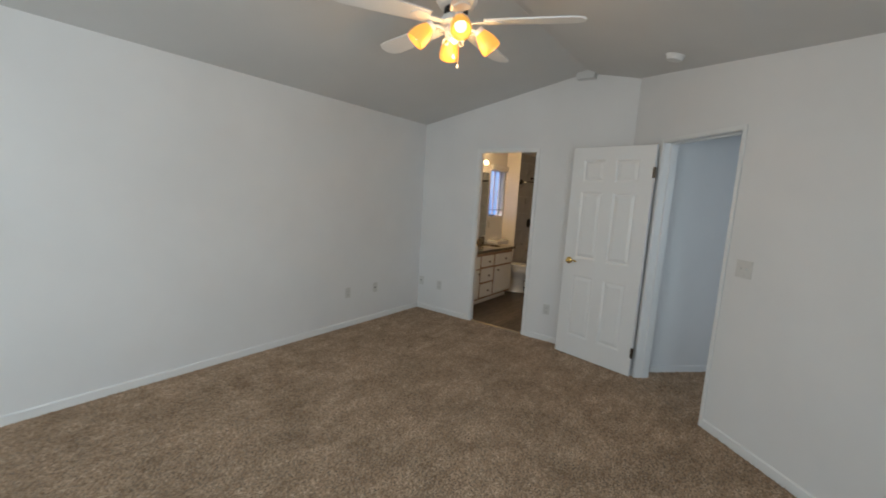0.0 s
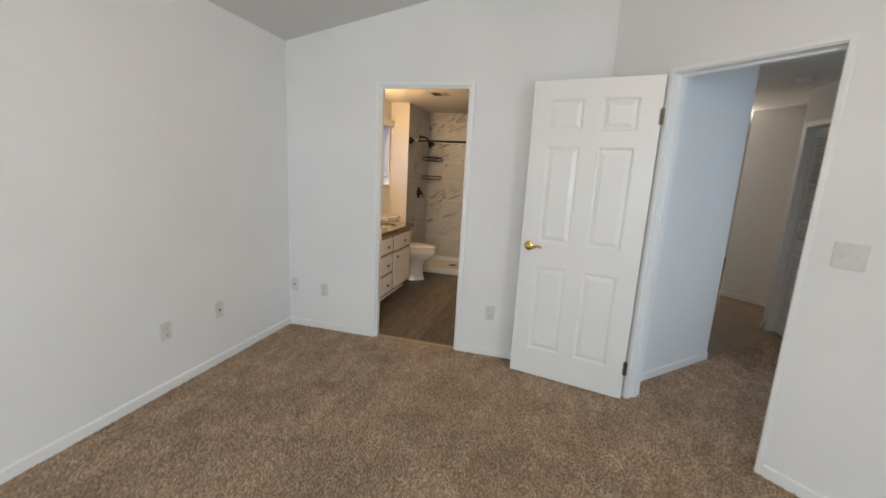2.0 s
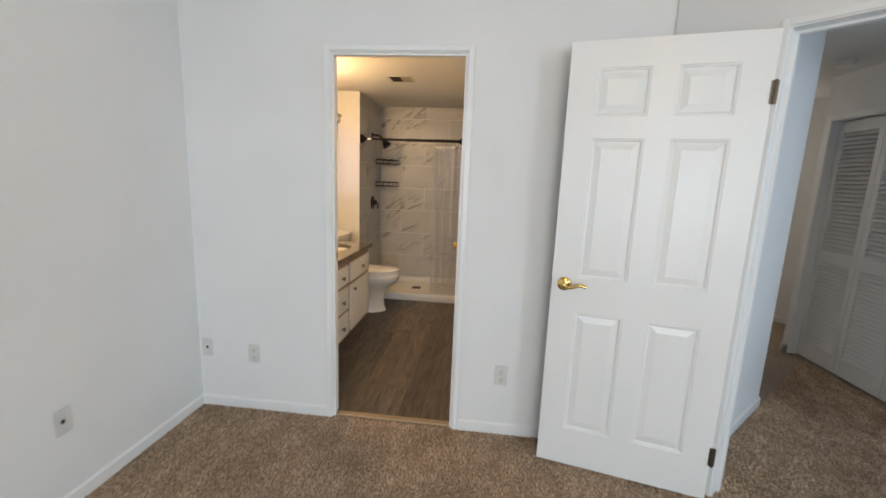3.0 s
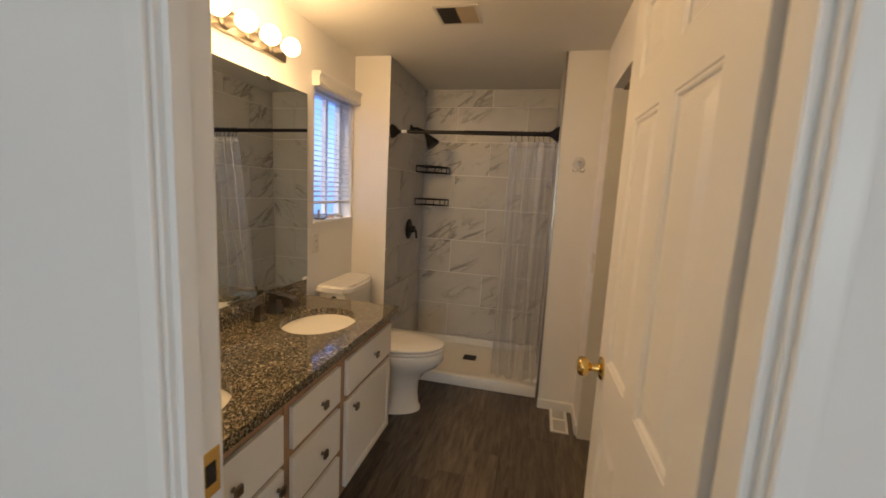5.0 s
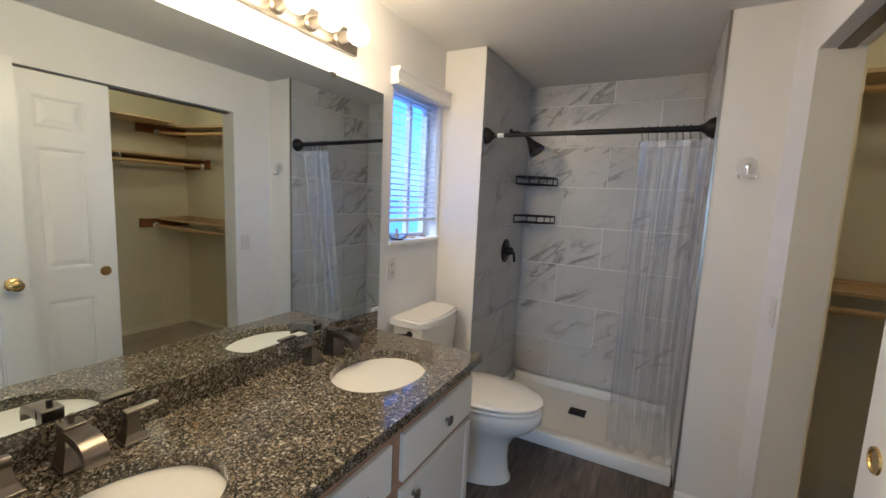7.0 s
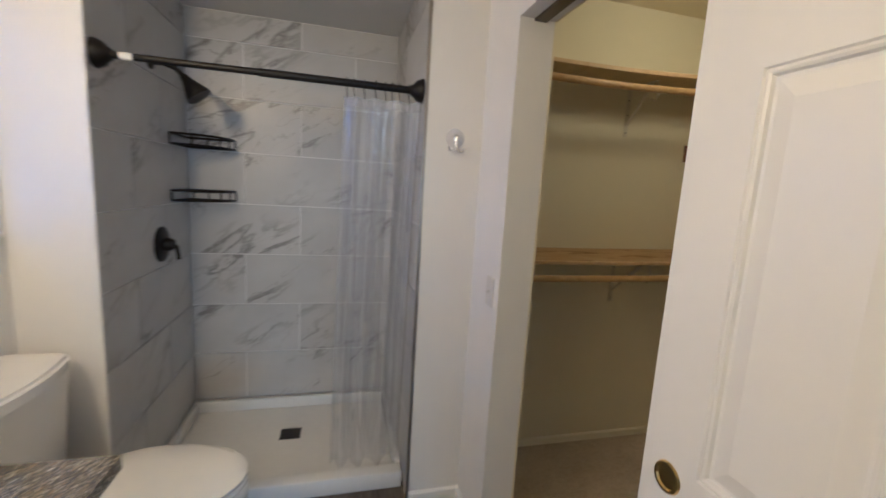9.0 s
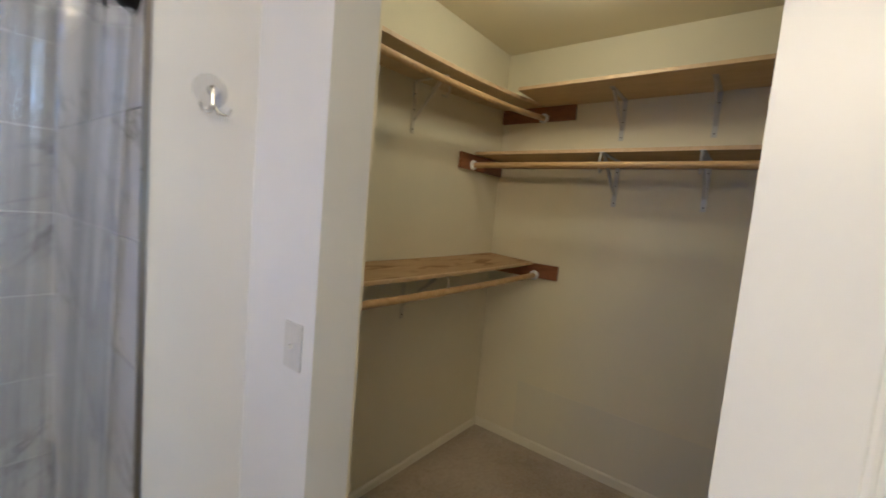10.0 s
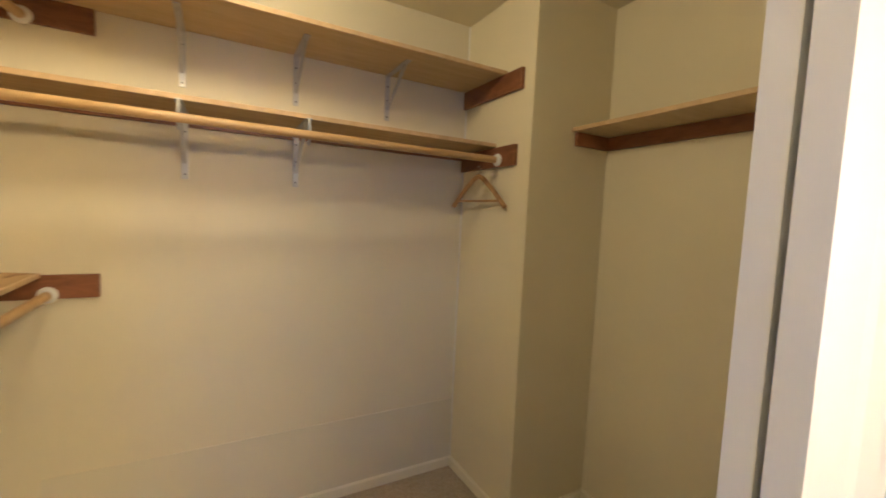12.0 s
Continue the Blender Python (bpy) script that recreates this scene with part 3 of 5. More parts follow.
def knob(parent, m, material, lever=0.0):
    """A rose with a knob or, where a length is given, a curved lever; local z out of the leaf."""
    bm = lathe([(0, 0), (0.033, 0), (0.033, 0.004), (0.027, 0.009), (0.013, 0.012), (0.011, 0.03), (0.011, 0.036), (0, 0.036)], 24)
    bmesh.ops.transform(bm, matrix=m, verts=bm.verts)
    rose = part("rose", bm, material, parent, "", 40)
    if lever:
        s = 1 if lever > 0 else -1
        pts = [(s * abs(lever) * k / 8, 0.008 * math.sin(k / 8 * 6.3), 0.04 + 0.004 * math.sin(k / 8 * 3.1)) for k in range(9)]
        bm = tube(pts, 0.0085, 10)
        lathe([(0, 0.028), (0.014, 0.030), (0.016, 0.042), (0.010, 0.05), (0, 0.052)], 16, None, bm)
        bmesh.ops.transform(bm, matrix=m, verts=bm.verts)
        part("lever", bm, material, rose, "brass lever handle", 50)
    else:
        bm = lathe([(0, 0.03), (0.012, 0.03), (0.016, 0.036), (0.026, 0.044), (0.0285, 0.055), (0.026, 0.064), (0.017, 0.069), (0, 0.070)], 24)
        bmesh.ops.transform(bm, matrix=m, verts=bm.verts)
        part("knob_ball", bm, material, rose, "brass door knob", 50)


# hall door, swung open against the bathroom wall: hinge at the left of its opening
hx, hy = -0.605, 4.445
ang = math.degrees(math.atan2(4.625 - hy, -1.375 - hx))
hall_door = panel_door("hall_door", pose(hx, hy, 0.012, 0, 0, ang), 0.775, 2.055, 0.035, "white six-panel door standing wide open before the wall")
knob(hall_door, pose(0.715, 0.035, 0.955, -90, 0, 0), BRASS, -0.10)
knob(hall_door, pose(0.715, 0, 0.955, 90, 0, 0), BRASS, 0.0)
for hz in (0.22, 1.82):
    hinge(hall_door, pose(-0.004, 0.036, hz, 0, 0, 0) @ Matrix.Rotation(math.pi, 4, "Z"))
part("latch_plate", boxes(((0.7745, 0.007, 0.925), (0.777, 0.028, 0.985))), BLACK_HINGE, hall_door)

# bathroom door, open into the bathroom along its wall
bath_door = panel_door("bathroom_door", pose(-1.812, 4.888, 0.012, 0, 0, 91.5), 0.70, 2.03, 0.035, "white six-panel bathroom door standing open")
knob(bath_door, pose(0.642, 0.035, 0.955, -90, 0, 0), BRASS)
part("latch_plate", boxes(((0.6995, 0.007, 0.925), (0.702, 0.028, 0.985))), BRASS, bath_door)
for hz in (0.25, 1.80):
    hinge(bath_door, pose(0, -0.002, hz))


def flush_pull(parent, m):
    bm = lathe([(0, 0.001), (0.020, 0.001), (0.022, 0.004), (0.027, 0.004), (0.029, 0.0)], 24)
    bmesh.ops.transform(bm, matrix=m, verts=bm.verts)
    part("flush_pull", bm, BRASS, parent, "round brass flush pull", 30)


for x0, y_end, tag in ((-1.736, 6.010, "white six-panel sliding closet door pushed aside"), (-1.691, 6.004, "second white sliding closet door behind the first")):
    sl = panel_door("sliding_closet_door", pose(x0 + 0.035, y_end - 0.76, 0.012, 0, 0, 90), 0.76, 2.015, 0.035, tag, "sliding closet doors")
    flush_pull(sl, pose(0.70, 0.035, 0.955, -90, 0, 0))
track = thing("door_track", pose(0, 0, 0), "dark metal track under the closet header", "track", "", "structure")
part("rail", boxes(((-1.694, 5.22, 2.032), (-1.650, 6.768, 2.0395))), BLACK_HINGE, track)

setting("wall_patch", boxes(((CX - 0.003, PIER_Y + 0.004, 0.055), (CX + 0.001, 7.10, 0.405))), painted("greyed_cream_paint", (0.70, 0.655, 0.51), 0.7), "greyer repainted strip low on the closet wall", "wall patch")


# ---- bathroom things ----
# vanity: three cabinet units under one granite top
VX, VTOP = -2.832, 0.765
UNITS = [(4.905, 5.425, "left"), (5.425, 5.815, "drawers"), (5.815, 6.395, "right")]


def cabinet_knob(parent, y, z):
    bm = lathe([(0, 0), (0.008, 0), (0.006, 0.006), (0.006, 0.014), (0, 0.014)], 12, pose(0, 0, 0, 0, 90, 0))
    box(bm, (0.013, -0.015, -0.015), (0.024, 0.015, 0.015), 0.004)
    bmesh.ops.transform(bm, matrix=Matrix.Translation((0.018, y, z)), verts=bm.verts)
    part("pull_knob", bm, FAUCET, parent, "square dark bronze knob")


def cabinet_front(parent, name, y0, y1, z0, z1, shaker):
    bm = bmesh.new()
    box(bm, (0.0, y0, z0), (0.018, y1, z1), 0.003)
    if shaker:
        f = max((q for q in bm.faces if q.normal.x > 0.9 or abs(q.calc_center_median().x - 0.018) < 1e-4), key=lambda q: q.calc_area())
        bmesh.ops.inset_region(bm, faces=[f], thickness=0.045)
        bmesh.ops.inset_region(bm, faces=[f], thickness=0.006, depth=-0.006)
    return part(name, bm, CABINET, parent)


for y0, y1, kind in UNITS:
    cab = thing("vanity_cabinet", pose(VX, 0, 0), "white bathroom vanity unit with tan edges and dark knobs", "cabinet", "vanity cabinets")
    part("body", boxes(((-0.55, y0 + 0.002, 0.09), (-0.018, y1 - 0.002, VTOP)), ((-0.55, y0 + 0.002, 0.0), (-0.075, y1 - 0.002, 0.09))), CABINET, cab)
    part("face_frame", boxes(((-0.018, y0 + 0.002, 0.09), (0, y1 - 0.002, VTOP))), TAN_WOOD, cab, "tan wooden face frame")
    if kind == "drawers":
        for z0, z1 in ((0.560, 0.715), (0.340, 0.530), (0.120, 0.310)):
            fr = cabinet_front(cab, "drawer_front", y0 + 0.030, y1 - 0.026, z0, z1, False)
            cabinet_knob(fr, (y0 + y1) / 2 + 0.02, (z0 + z1) / 2 - 0.01)
    elif kind == "right":
        fr = cabinet_front(cab, "drawer_front", y0 + 0.036, y1 - 0.022, 0.552, 0.715, False)
        cabinet_knob(fr, (y0 + y1) / 2 + 0.035, 0.63)
        fr = cabinet_front(cab, "cabinet_door", y0 + 0.034, y1 - 0.022, 0.120, 0.522, True)
        cabinet_knob(fr, y0 + 0.10, 0.475)
    else:
        fr = cabinet_front(cab, "drawer_front", y0 + 0.03, y1 - 0.022, 0.545, 0.715, False)
        cabinet_knob(fr, 5.178, 0.625)
        fr = cabinet_front(cab, "cabinet_door", y0 + 0.03, (y0 + y1) / 2 - 0.004, 0.115, 0.525, True)
        cabinet_knob(fr, (y0 + y1) / 2 - 0.04, 0.475)
        fr = cabinet_front(cab, "cabinet_door", (y0 + y1) / 2 + 0.004, y1 - 0.022, 0.115, 0.525, True)
        cabinet_knob(fr, y1 - 0.055, 0.475)

# granite top with two oval cut-outs
SINKS = [(-3.072, 5.200), (-3.065, 6.052)]
SA, SB = 0.205, 0.168          # half length along y, half width along x
CTX0, CTX1, CTY0, CTY1, CTZ0, CTZ1 = LEFT + 0.002, -2.797, 4.900, 6.425, VTOP, 0.80


def counter_mesh():
    bm = bmesh.new()
    n = 48
    splits = [CTY0, 5.62, CTY1]
    for k, (cx, cy) in enumerate(SINKS):
        y0, y1 = splits[k], splits[k + 1]
        outer, inner = [], []
        for i in range(n):
            a = 2 * math.pi * (i + 0.5) / n
            dx, dy = math.cos(a), math.sin(a)
            tx = ((CTX1 if dx > 0 else CTX0) - cx) / dx
            ty = ((y1 if dy > 0 else y0) - cy) / dy
            t = min(tx, ty)
            outer.append((cx + dx * t, cy + dy * t))
            inner.append((cx + SB * dx, cy + SA * dy))
        corners = [(CTX1, y1), (CTX0, y1), (CTX0, y0), (CTX1, y0)]
        for c in corners:
            j = min(range(n), key=lambda q: (outer[q][0] - c[0]) ** 2 + (outer[q][1] - c[1]) ** 2)
            outer[j] = c
        for z, flip in ((CTZ1, 1), (CTZ0, -1)):
            vo = [bm.verts.new((*p, z)) for p in outer]
            vi = [bm.verts.new((*p, z)) for p in inner]
            for i in range(n):
                j = (i + 1) % n
                bm.faces.new((vo[i], vo[j], vi[j], vi[i])[::flip])
            if flip == 1:
                top_in = vi
                top_out = vo
            else:
                for i in range(n):
                    j = (i + 1) % n
                    bm.faces.new((top_in[i], top_in[j], vi[j], vi[i]))
                    bm.faces.new((top_out[i], top_out[j], vo[j], vo[i]))
    bmesh.ops.remove_doubles(bm, verts=bm.verts, dist=0.0003)
    return bm


worktop = tagged(part("granite_worktop", counter_mesh(), GRANITE), "speckled brown granite vanity top with two oval cut-outs", "worktop")
part("backsplash", boxes(((LEFT + 0.002, 4.900, 0.80), (LEFT + 0.024, 6.44, 0.893)), bevel=0.002), GRANITE, worktop)


def sink(cx, cy):
    s = thing("undermount_sink", pose(cx, cy, 0.765), "oval cream-white porcelain sink set under the granite", "sink", "vanity sinks")
    prof = [(1.06, 0.0), (0.985, -0.001), (0.95, -0.03), (0.86, -0.075), (0.66, -0.115), (0.38, -0.135), (0.115, -0.142), (0.0, -0.142)]
    bm = lathe(prof, 40, None, None, SB, SA)
    part("bowl", bm, PORCELAIN, s, "", 60)
    bm = lathe([(0.0, -0.136), (0.022, -0.136), (0.026, -0.139), (0.027, -0.1415)], 20)
    part("drain", bm, FAUCET, s, "dark metal drain", 40)
    return s


def faucet(cx, cy, m):
    f = thing("faucet", Matrix.Translation((cx, cy, 0.80)) @ m @ Matrix.Scale(1.12, 4), "brushed bronze three-piece faucet with square handles", "faucet", "vanity faucets")

    def taper(bm, x, y, z0, z1, a, b):
        lo = [bm.verts.new((x + sx * a, y + sy * a, z0)) for sx, sy in ((-1, -1), (1, -1), (1, 1), (-1, 1))]
        hi = [bm.verts.new((x + sx * b, y + sy * b, z1)) for sx, sy in ((-1, -1), (1, -1), (1, 1), (-1, 1))]
        for k in range(4):
            bm.faces.new((lo[k], lo[(k + 1) % 4], hi[(k + 1) % 4], hi[k]))
        bm.faces.new(hi)
        bm.faces.new(lo[::-1])
    bm = bmesh.new()
    box(bm, (-0.029, -0.029, 0), (0.029, 0.029, 0.008), 0.002)
    taper(bm, 0, 0, 0.008, 0.050, 0.027, 0.019)
    taper(bm, 0, 0, 0.050, 0.085, 0.019, 0.019)
    box(bm, (-0.020, -0.020, 0.085), (0.020, 0.020, 0.094), 0.002)
    tube([(0, 0, 0.094), (0, 0, 0.112)], 0.006, 10, bm)
    part("spout_column", bm, FAUCET, f)
    bm = bmesh.new()
    rings = []
    for k in range(9):
        a = k / 8
        x, z = 0.01 + 0.100 * math.sin(a * 1.45), 0.079 - 0.034 * a ** 3
        w = 0.021
        rings.append([bm.verts.new(p) for p in ((x, -w, z - 0.009), (x, w, z - 0.009), (x, w, z + 0.009), (x, -w, z + 0.009))])
    for a, b in zip(rings, rings[1:]):
        for k in range(4):
            bm.faces.new((a[k], a[(k + 1) % 4], b[(k + 1) % 4], b[k]))
    bm.faces.new(rings[0])
    bm.faces.new(rings[-1][::-1])
    part("spout", bm, FAUCET, f, "", 40)
    for s in (-1, 1):
        bm = bmesh.new()
        box(bm, (-0.026, s * 0.105 - 0.026, 0), (0.026, s * 0.105 + 0.026, 0.007), 0.002)
        taper(bm, 0, s * 0.105, 0.007, 0.022, 0.023, 0.016)
        taper(bm, 0, s * 0.105, 0.022, 0.056, 0.016, 0.011)
        taper(bm, 0, s * 0.105, 0.056, 0.066, 0.011, 0.015)
        part("handle_base", bm, FAUCET, f)
        bm = bmesh.new()
        box(bm, (-0.012, -0.014, 0.066), (0.012, 0.056, 0.075), 0.003, None)
        bmesh.ops.transform(bm, matrix=Matrix.Translation((0, s * 0.105, 0)) @ Matrix.Rotation(0.0 if s > 0 else math.pi, 4, "Z"), verts=bm.verts)
        part("handle_lever", bm, FAUCET, f)


for cx, cy in SINKS:
    sink(cx, cy)
    faucet(-3.322, cy + 0.018, pose(0, 0, 0))

mirror = thing("wall_mirror", pose(0, 0, 0), "large frameless mirror above the vanity", "mirror")


def mirror_sheet(y0, y1, z0, z1):
    """Mirror glass standing slightly off square: packed out at its foot and at its far edge."""
    bm = bmesh.new()

    def face_x(y, z):
        return LEFT + 0.007 + (y - y0) * math.tan(radians(0.5)) + (z1 - z) * math.tan(radians(0.3))
    back = [bm.verts.new((LEFT + 0.001, y, z)) for y, z in ((y0, z0), (y1, z0), (y1, z1), (y0, z1))]
    front = [bm.verts.new((face_x(y, z), y, z)) for y, z in ((y0, z0), (y1, z0), (y1, z1), (y0, z1))]
    bm.faces.new(front)
    bm.faces.new(back[::-1])
    for k in range(4):
        bm.faces.new((back[k], back[(k + 1) % 4], front[(k + 1) % 4], front[k]))
    return bm


part("glass", mirror_sheet(4.91, 6.443, 0.897, 1.938), MIRROR_MAT, mirror)
part("clip", boxes(((LEFT + 0.020, 6.395, 0.894), (LEFT + 0.030, 6.440, 0.912)), bevel=0.002), WHITE_PLASTIC, mirror, "clear mirror clip")
part("clip", boxes(((LEFT + 0.012, 6.10, 1.928), (LEFT + 0.022, 6.125, 1.942)), bevel=0.001), DARK, mirror)

# bar of globe bulbs
bar = thing("vanity_light", pose(LEFT, 6.25, 2.09), "brushed nickel light bar with lit round bulbs", "wall lamp")
part("back_plate", boxes(((0.001, -0.92, -0.047), (0.022, 0, 0.047)), bevel=0.004), NICKEL, bar)
for k in range(6):
    yy = -0.115 - 0.15 * k
    soc = part("socket", lathe([(0, 0), (0.030, 0), (0.030, 0.006), (0.021, 0.012), (0.021, 0.06), (0, 0.06)], 20, pose(0.022, yy, -0.012, 0, 90, 0)), NICKEL, bar, "", 40)
    glo = part("bulb", lathe([(0.0, 0.055), (0.016, 0.056), (0.020, 0.066), (0.034, 0.078), (0.042, 0.097), (0.042, 0.112), (0.034, 0.130), (0.018, 0.141), (0, 0.144)], 20, pose(0.022, yy, -0.012, 0, 90, 0)), BULB, soc, "lit frosted globe bulb", 80)
    glo.visible_shadow = False
for k in range(6):
    lamp("bulb_light", "POINT", pose(LEFT + 0.19, 6.25 - 0.115 - 0.15 * k, 2.075), 5.6, WARM, 0.06)

# window with blind
win = thing("window_1", pose(0, 0, 0), "small white window with raised-tilt blind over the toilet", "window", "", "structure")
WO = LEFT - 0.14
part("window_frame", boxes(((WO + 0.02, wy0, wz0), (WO + 0.06, wy0 + 0.035, wz1)), ((WO + 0.02, wy1 - 0.035, wz0), (WO + 0.06, wy1, wz1)), ((WO + 0.02, wy0 + 0.035, wz0), (WO + 0.06, wy1 - 0.035, wz0 + 0.035)),
                           ((WO + 0.02, wy0 + 0.035, wz1 - 0.035), (WO + 0.06, wy1 - 0.035, wz1)), ((WO + 0.025, wy0 + 0.28, wz0 + 0.035), (WO + 0.055, wy0 + 0.31, wz1 - 0.035))), WHITE_PLASTIC, win)
pane = part("pane", boxes(((WO + 0.037, wy0 + 0.035, wz0 + 0.035), (WO + 0.041, wy1 - 0.035, wz1 - 0.035))), GLASS, win)
pane.visible_shadow = False
part("window_sill", boxes(((LEFT - 0.08, wy0 - 0.01, wz0 - 0.004), (LEFT + 0.014, wy1 + 0.01, wz0 + 0.014)), bevel=0.004), TRIM, win)

blind = thing("window_blind", pose(0, 0, 0), "white slatted blind with a deep moulded valance", "blind")
vp = [(0.0, 0.0), (0.045, 0.0), (0.052, 0.012), (0.046, 0.022), (0.046, 0.055), (0.055, 0.070), (0.055, 0.082), (0.0, 0.082)]
bm = prism([(LEFT + 0.002 + a, 2.005 + b) for a, b in vp], 6.52, 7.066, "y")
part("valance", bm, TRIM, blind, "", 30)
slat_mesh = None
for k in range(21):
    z = 1.985 - 0.0305 * k
    if slat_mesh is None:
        bm = bmesh.new()
        pr = [(-0.019, 0.0), (-0.008, 0.003), (0.008, 0.003), (0.019, 0.0), (0.008, 0.0012), (-0.008, 0.0012)]
        prism(pr, 6.556, 7.039, "y", bm)
        slat_mesh = mesh_of(bm, "slat", SLAT, 60)
    s = new("slat", slat_mesh)
    s.parent = blind
    s.matrix_world = pose(LEFT - 0.028, 0, z, 0, 15, 0)
part("bottom_rail", boxes(((LEFT - 0.050, 6.556, 1.328), (LEFT - 0.006, 7.039, 1.345)), bevel=0.003), SLAT, blind)
for yy in (6.64, 6.94):
    part("cord", tube([(LEFT - 0.004, yy, 2.0), (LEFT - 0.004, yy, 1.34)], 0.0012, 5), SLAT, blind)
part("wand", tube([(LEFT + 0.004, 6.985, 2.0), (LEFT + 0.006, 6.988, 1.55)], 0.003, 6), WHITE_PLASTIC, blind)
part("cord_tassel", lathe([(0, 0), (0.010, 0.002), (0.008, 0.02), (0.003, 0.032), (0, 0.033)], 10, pose(LEFT + 0.006, 6.988, 1.73)), WHITE_PLASTIC, blind, "", 60)

dish = tagged(part("glass_dish", lathe([(0, 0), (0.030, 0), (0.044, 0.012), (0.056, 0.036), (0.053, 0.037), (0.040, 0.014), (0.026, 0.006), (0, 0.006)], 20, pose(LEFT - 0.022, 6.655, wz0 + 0.014)), glass_material("dish_glass", 0.05, (0.8, 0.9, 1.0)), None, "", 50),
              "small clear glass dish on the window sill", "dish")
candle = tagged(part("figurine", lathe([(0, 0), (0.014, 0), (0.012, 0.02), (0.006, 0.03), (0.010, 0.042), (0.006, 0.055), (0, 0.058)], 12, pose(LEFT - 0.026, 6.652, wz0 + 0.049)), PLATE, None, "", 60), "tiny cream ornament in the dish on the sill", "ornament")
candle.matrix_world = Matrix.Translation((0, 0, -0.029))
for yy, a in ((6.76, 20), (6.93, -35)):
    r = tagged(part("razor", tube([(0, 0, 0.006), (0.03, 0.0, 0.010), (0.06, 0.004, 0.008)], 0.005, 8), TAN_WOOD, None, "", 60), "small tan handle lying on the window sill", "handle", "sill clutter")
    r.matrix_world = pose(LEFT - 0.045, yy, wz0 + 0.014, 0, 0, a)

# toilet
TY = 6.787
toilet = thing("toilet", pose(LEFT, TY, 0), "white porcelain toilet with closed lid and dark lever", "toilet")
bm = bmesh.new()
box(bm, (0.012, -0.205, 0.42), (0.205, 0.205, 0.785), 0.02)
for v in bm.verts:
    k = (0.785 - v.co.z) / 0.365
    v.co.y *= 1 - 0.10 * k
    v.co.x = 0.012 + (v.co.x - 0.012) * (1 - 0.12 * k)
part("tank", bm, PORCELAIN, toilet, "", 40)
lid_pts = [(0.006, -0.232), (0.19, -0.232), (0.215, -0.19), (0.232, -0.07), (0.235, 0.0), (0.232, 0.07), (0.215, 0.19), (0.19, 0.232), (0.006, 0.232)]
bm = prism([(a, c * 0.94) for a, c in lid_pts], 0.785, 0.828)
bmesh.ops.bevel(bm, geom=[e for e in bm.edges if e.verts[0].co.z > 0.81 and e.verts[1].co.z > 0.81], offset=0.012, segments=3, affect="EDGES")
part("tank_lid", bm, PORCELAIN, toilet, "", 50)
bm = lathe([(0, 0), (0.019, 0), (0.019, 0.012), (0.012, 0.02), (0, 0.021)], 16, pose(0.125, -0.196, 0.745, 90, 0, 0))
tube([(0.125, -0.215, 0.745), (0.10, -0.220, 0.742), (0.055, -0.220, 0.735)], 0.007, 8, bm)
part("flush_lever", bm, BRONZE, toilet, "dark bronze flush lever", 50)


def egg(cx, a_front, a_back, b, z, n=36):
    pts = []
    for k in range(n):
        t = 2 * math.pi * k / n
        c, s = math.cos(t), math.sin(t)
        pts.append((cx + (a_front if c > 0 else a_back) * c, b * s, z))
    return pts


def loft(rings, caps=True):
    bm = bmesh.new()
    vs = [[bm.verts.new(p) for p in r] for r in rings]
    for a, b in zip(vs, vs[1:]):
        for k in range(len(a)):
            j = (k + 1) % len(a)
            bm.faces.new((a[k], a[j], b[j], b[k]))
    if caps:
        bm.faces.new(vs[0][::-1])
        bm.faces.new(vs[-1])
    return bm


part("pedestal", loft([egg(0.40, 0.255, 0.22, 0.135, 0.0), egg(0.40, 0.252, 0.22, 0.132, 0.02), egg(0.40, 0.240, 0.22, 0.126, 0.04), egg(0.40, 0.232, 0.22, 0.122, 0.12), egg(0.41, 0.228, 0.23, 0.122, 0.20), egg(0.43, 0.25, 0.25, 0.138, 0.265),
                       egg(0.46, 0.295, 0.27, 0.170, 0.315), egg(0.48, 0.315, 0.28, 0.188, 0.36), egg(0.48, 0.318, 0.28, 0.192, 0.412), egg(0.48, 0.31, 0.27, 0.185, 0.422)]), PORCELAIN, toilet, "", 60)
part("tank_shelf", boxes(((0.02, -0.11, 0.30), (0.27, 0.11, 0.42)), bevel=0.03), PORCELAIN, toilet, "", 60)
part("seat", loft([egg(0.48, 0.312, 0.235, 0.192, 0.424), egg(0.48, 0.318, 0.238, 0.197, 0.430), egg(0.48, 0.316, 0.236, 0.195, 0.440), egg(0.48, 0.31, 0.23, 0.19, 0.443)]), PORCELAIN, toilet, "", 60)
part("lid", loft([egg(0.48, 0.310, 0.232, 0.190, 0.446), egg(0.48, 0.317, 0.236, 0.196, 0.451), egg(0.48, 0.316, 0.236, 0.195, 0.461), egg(0.48, 0.295, 0.22, 0.18, 0.469), egg(0.48, 0.15, 0.12, 0.09, 0.473)]), PORCELAIN, toilet, "", 60)

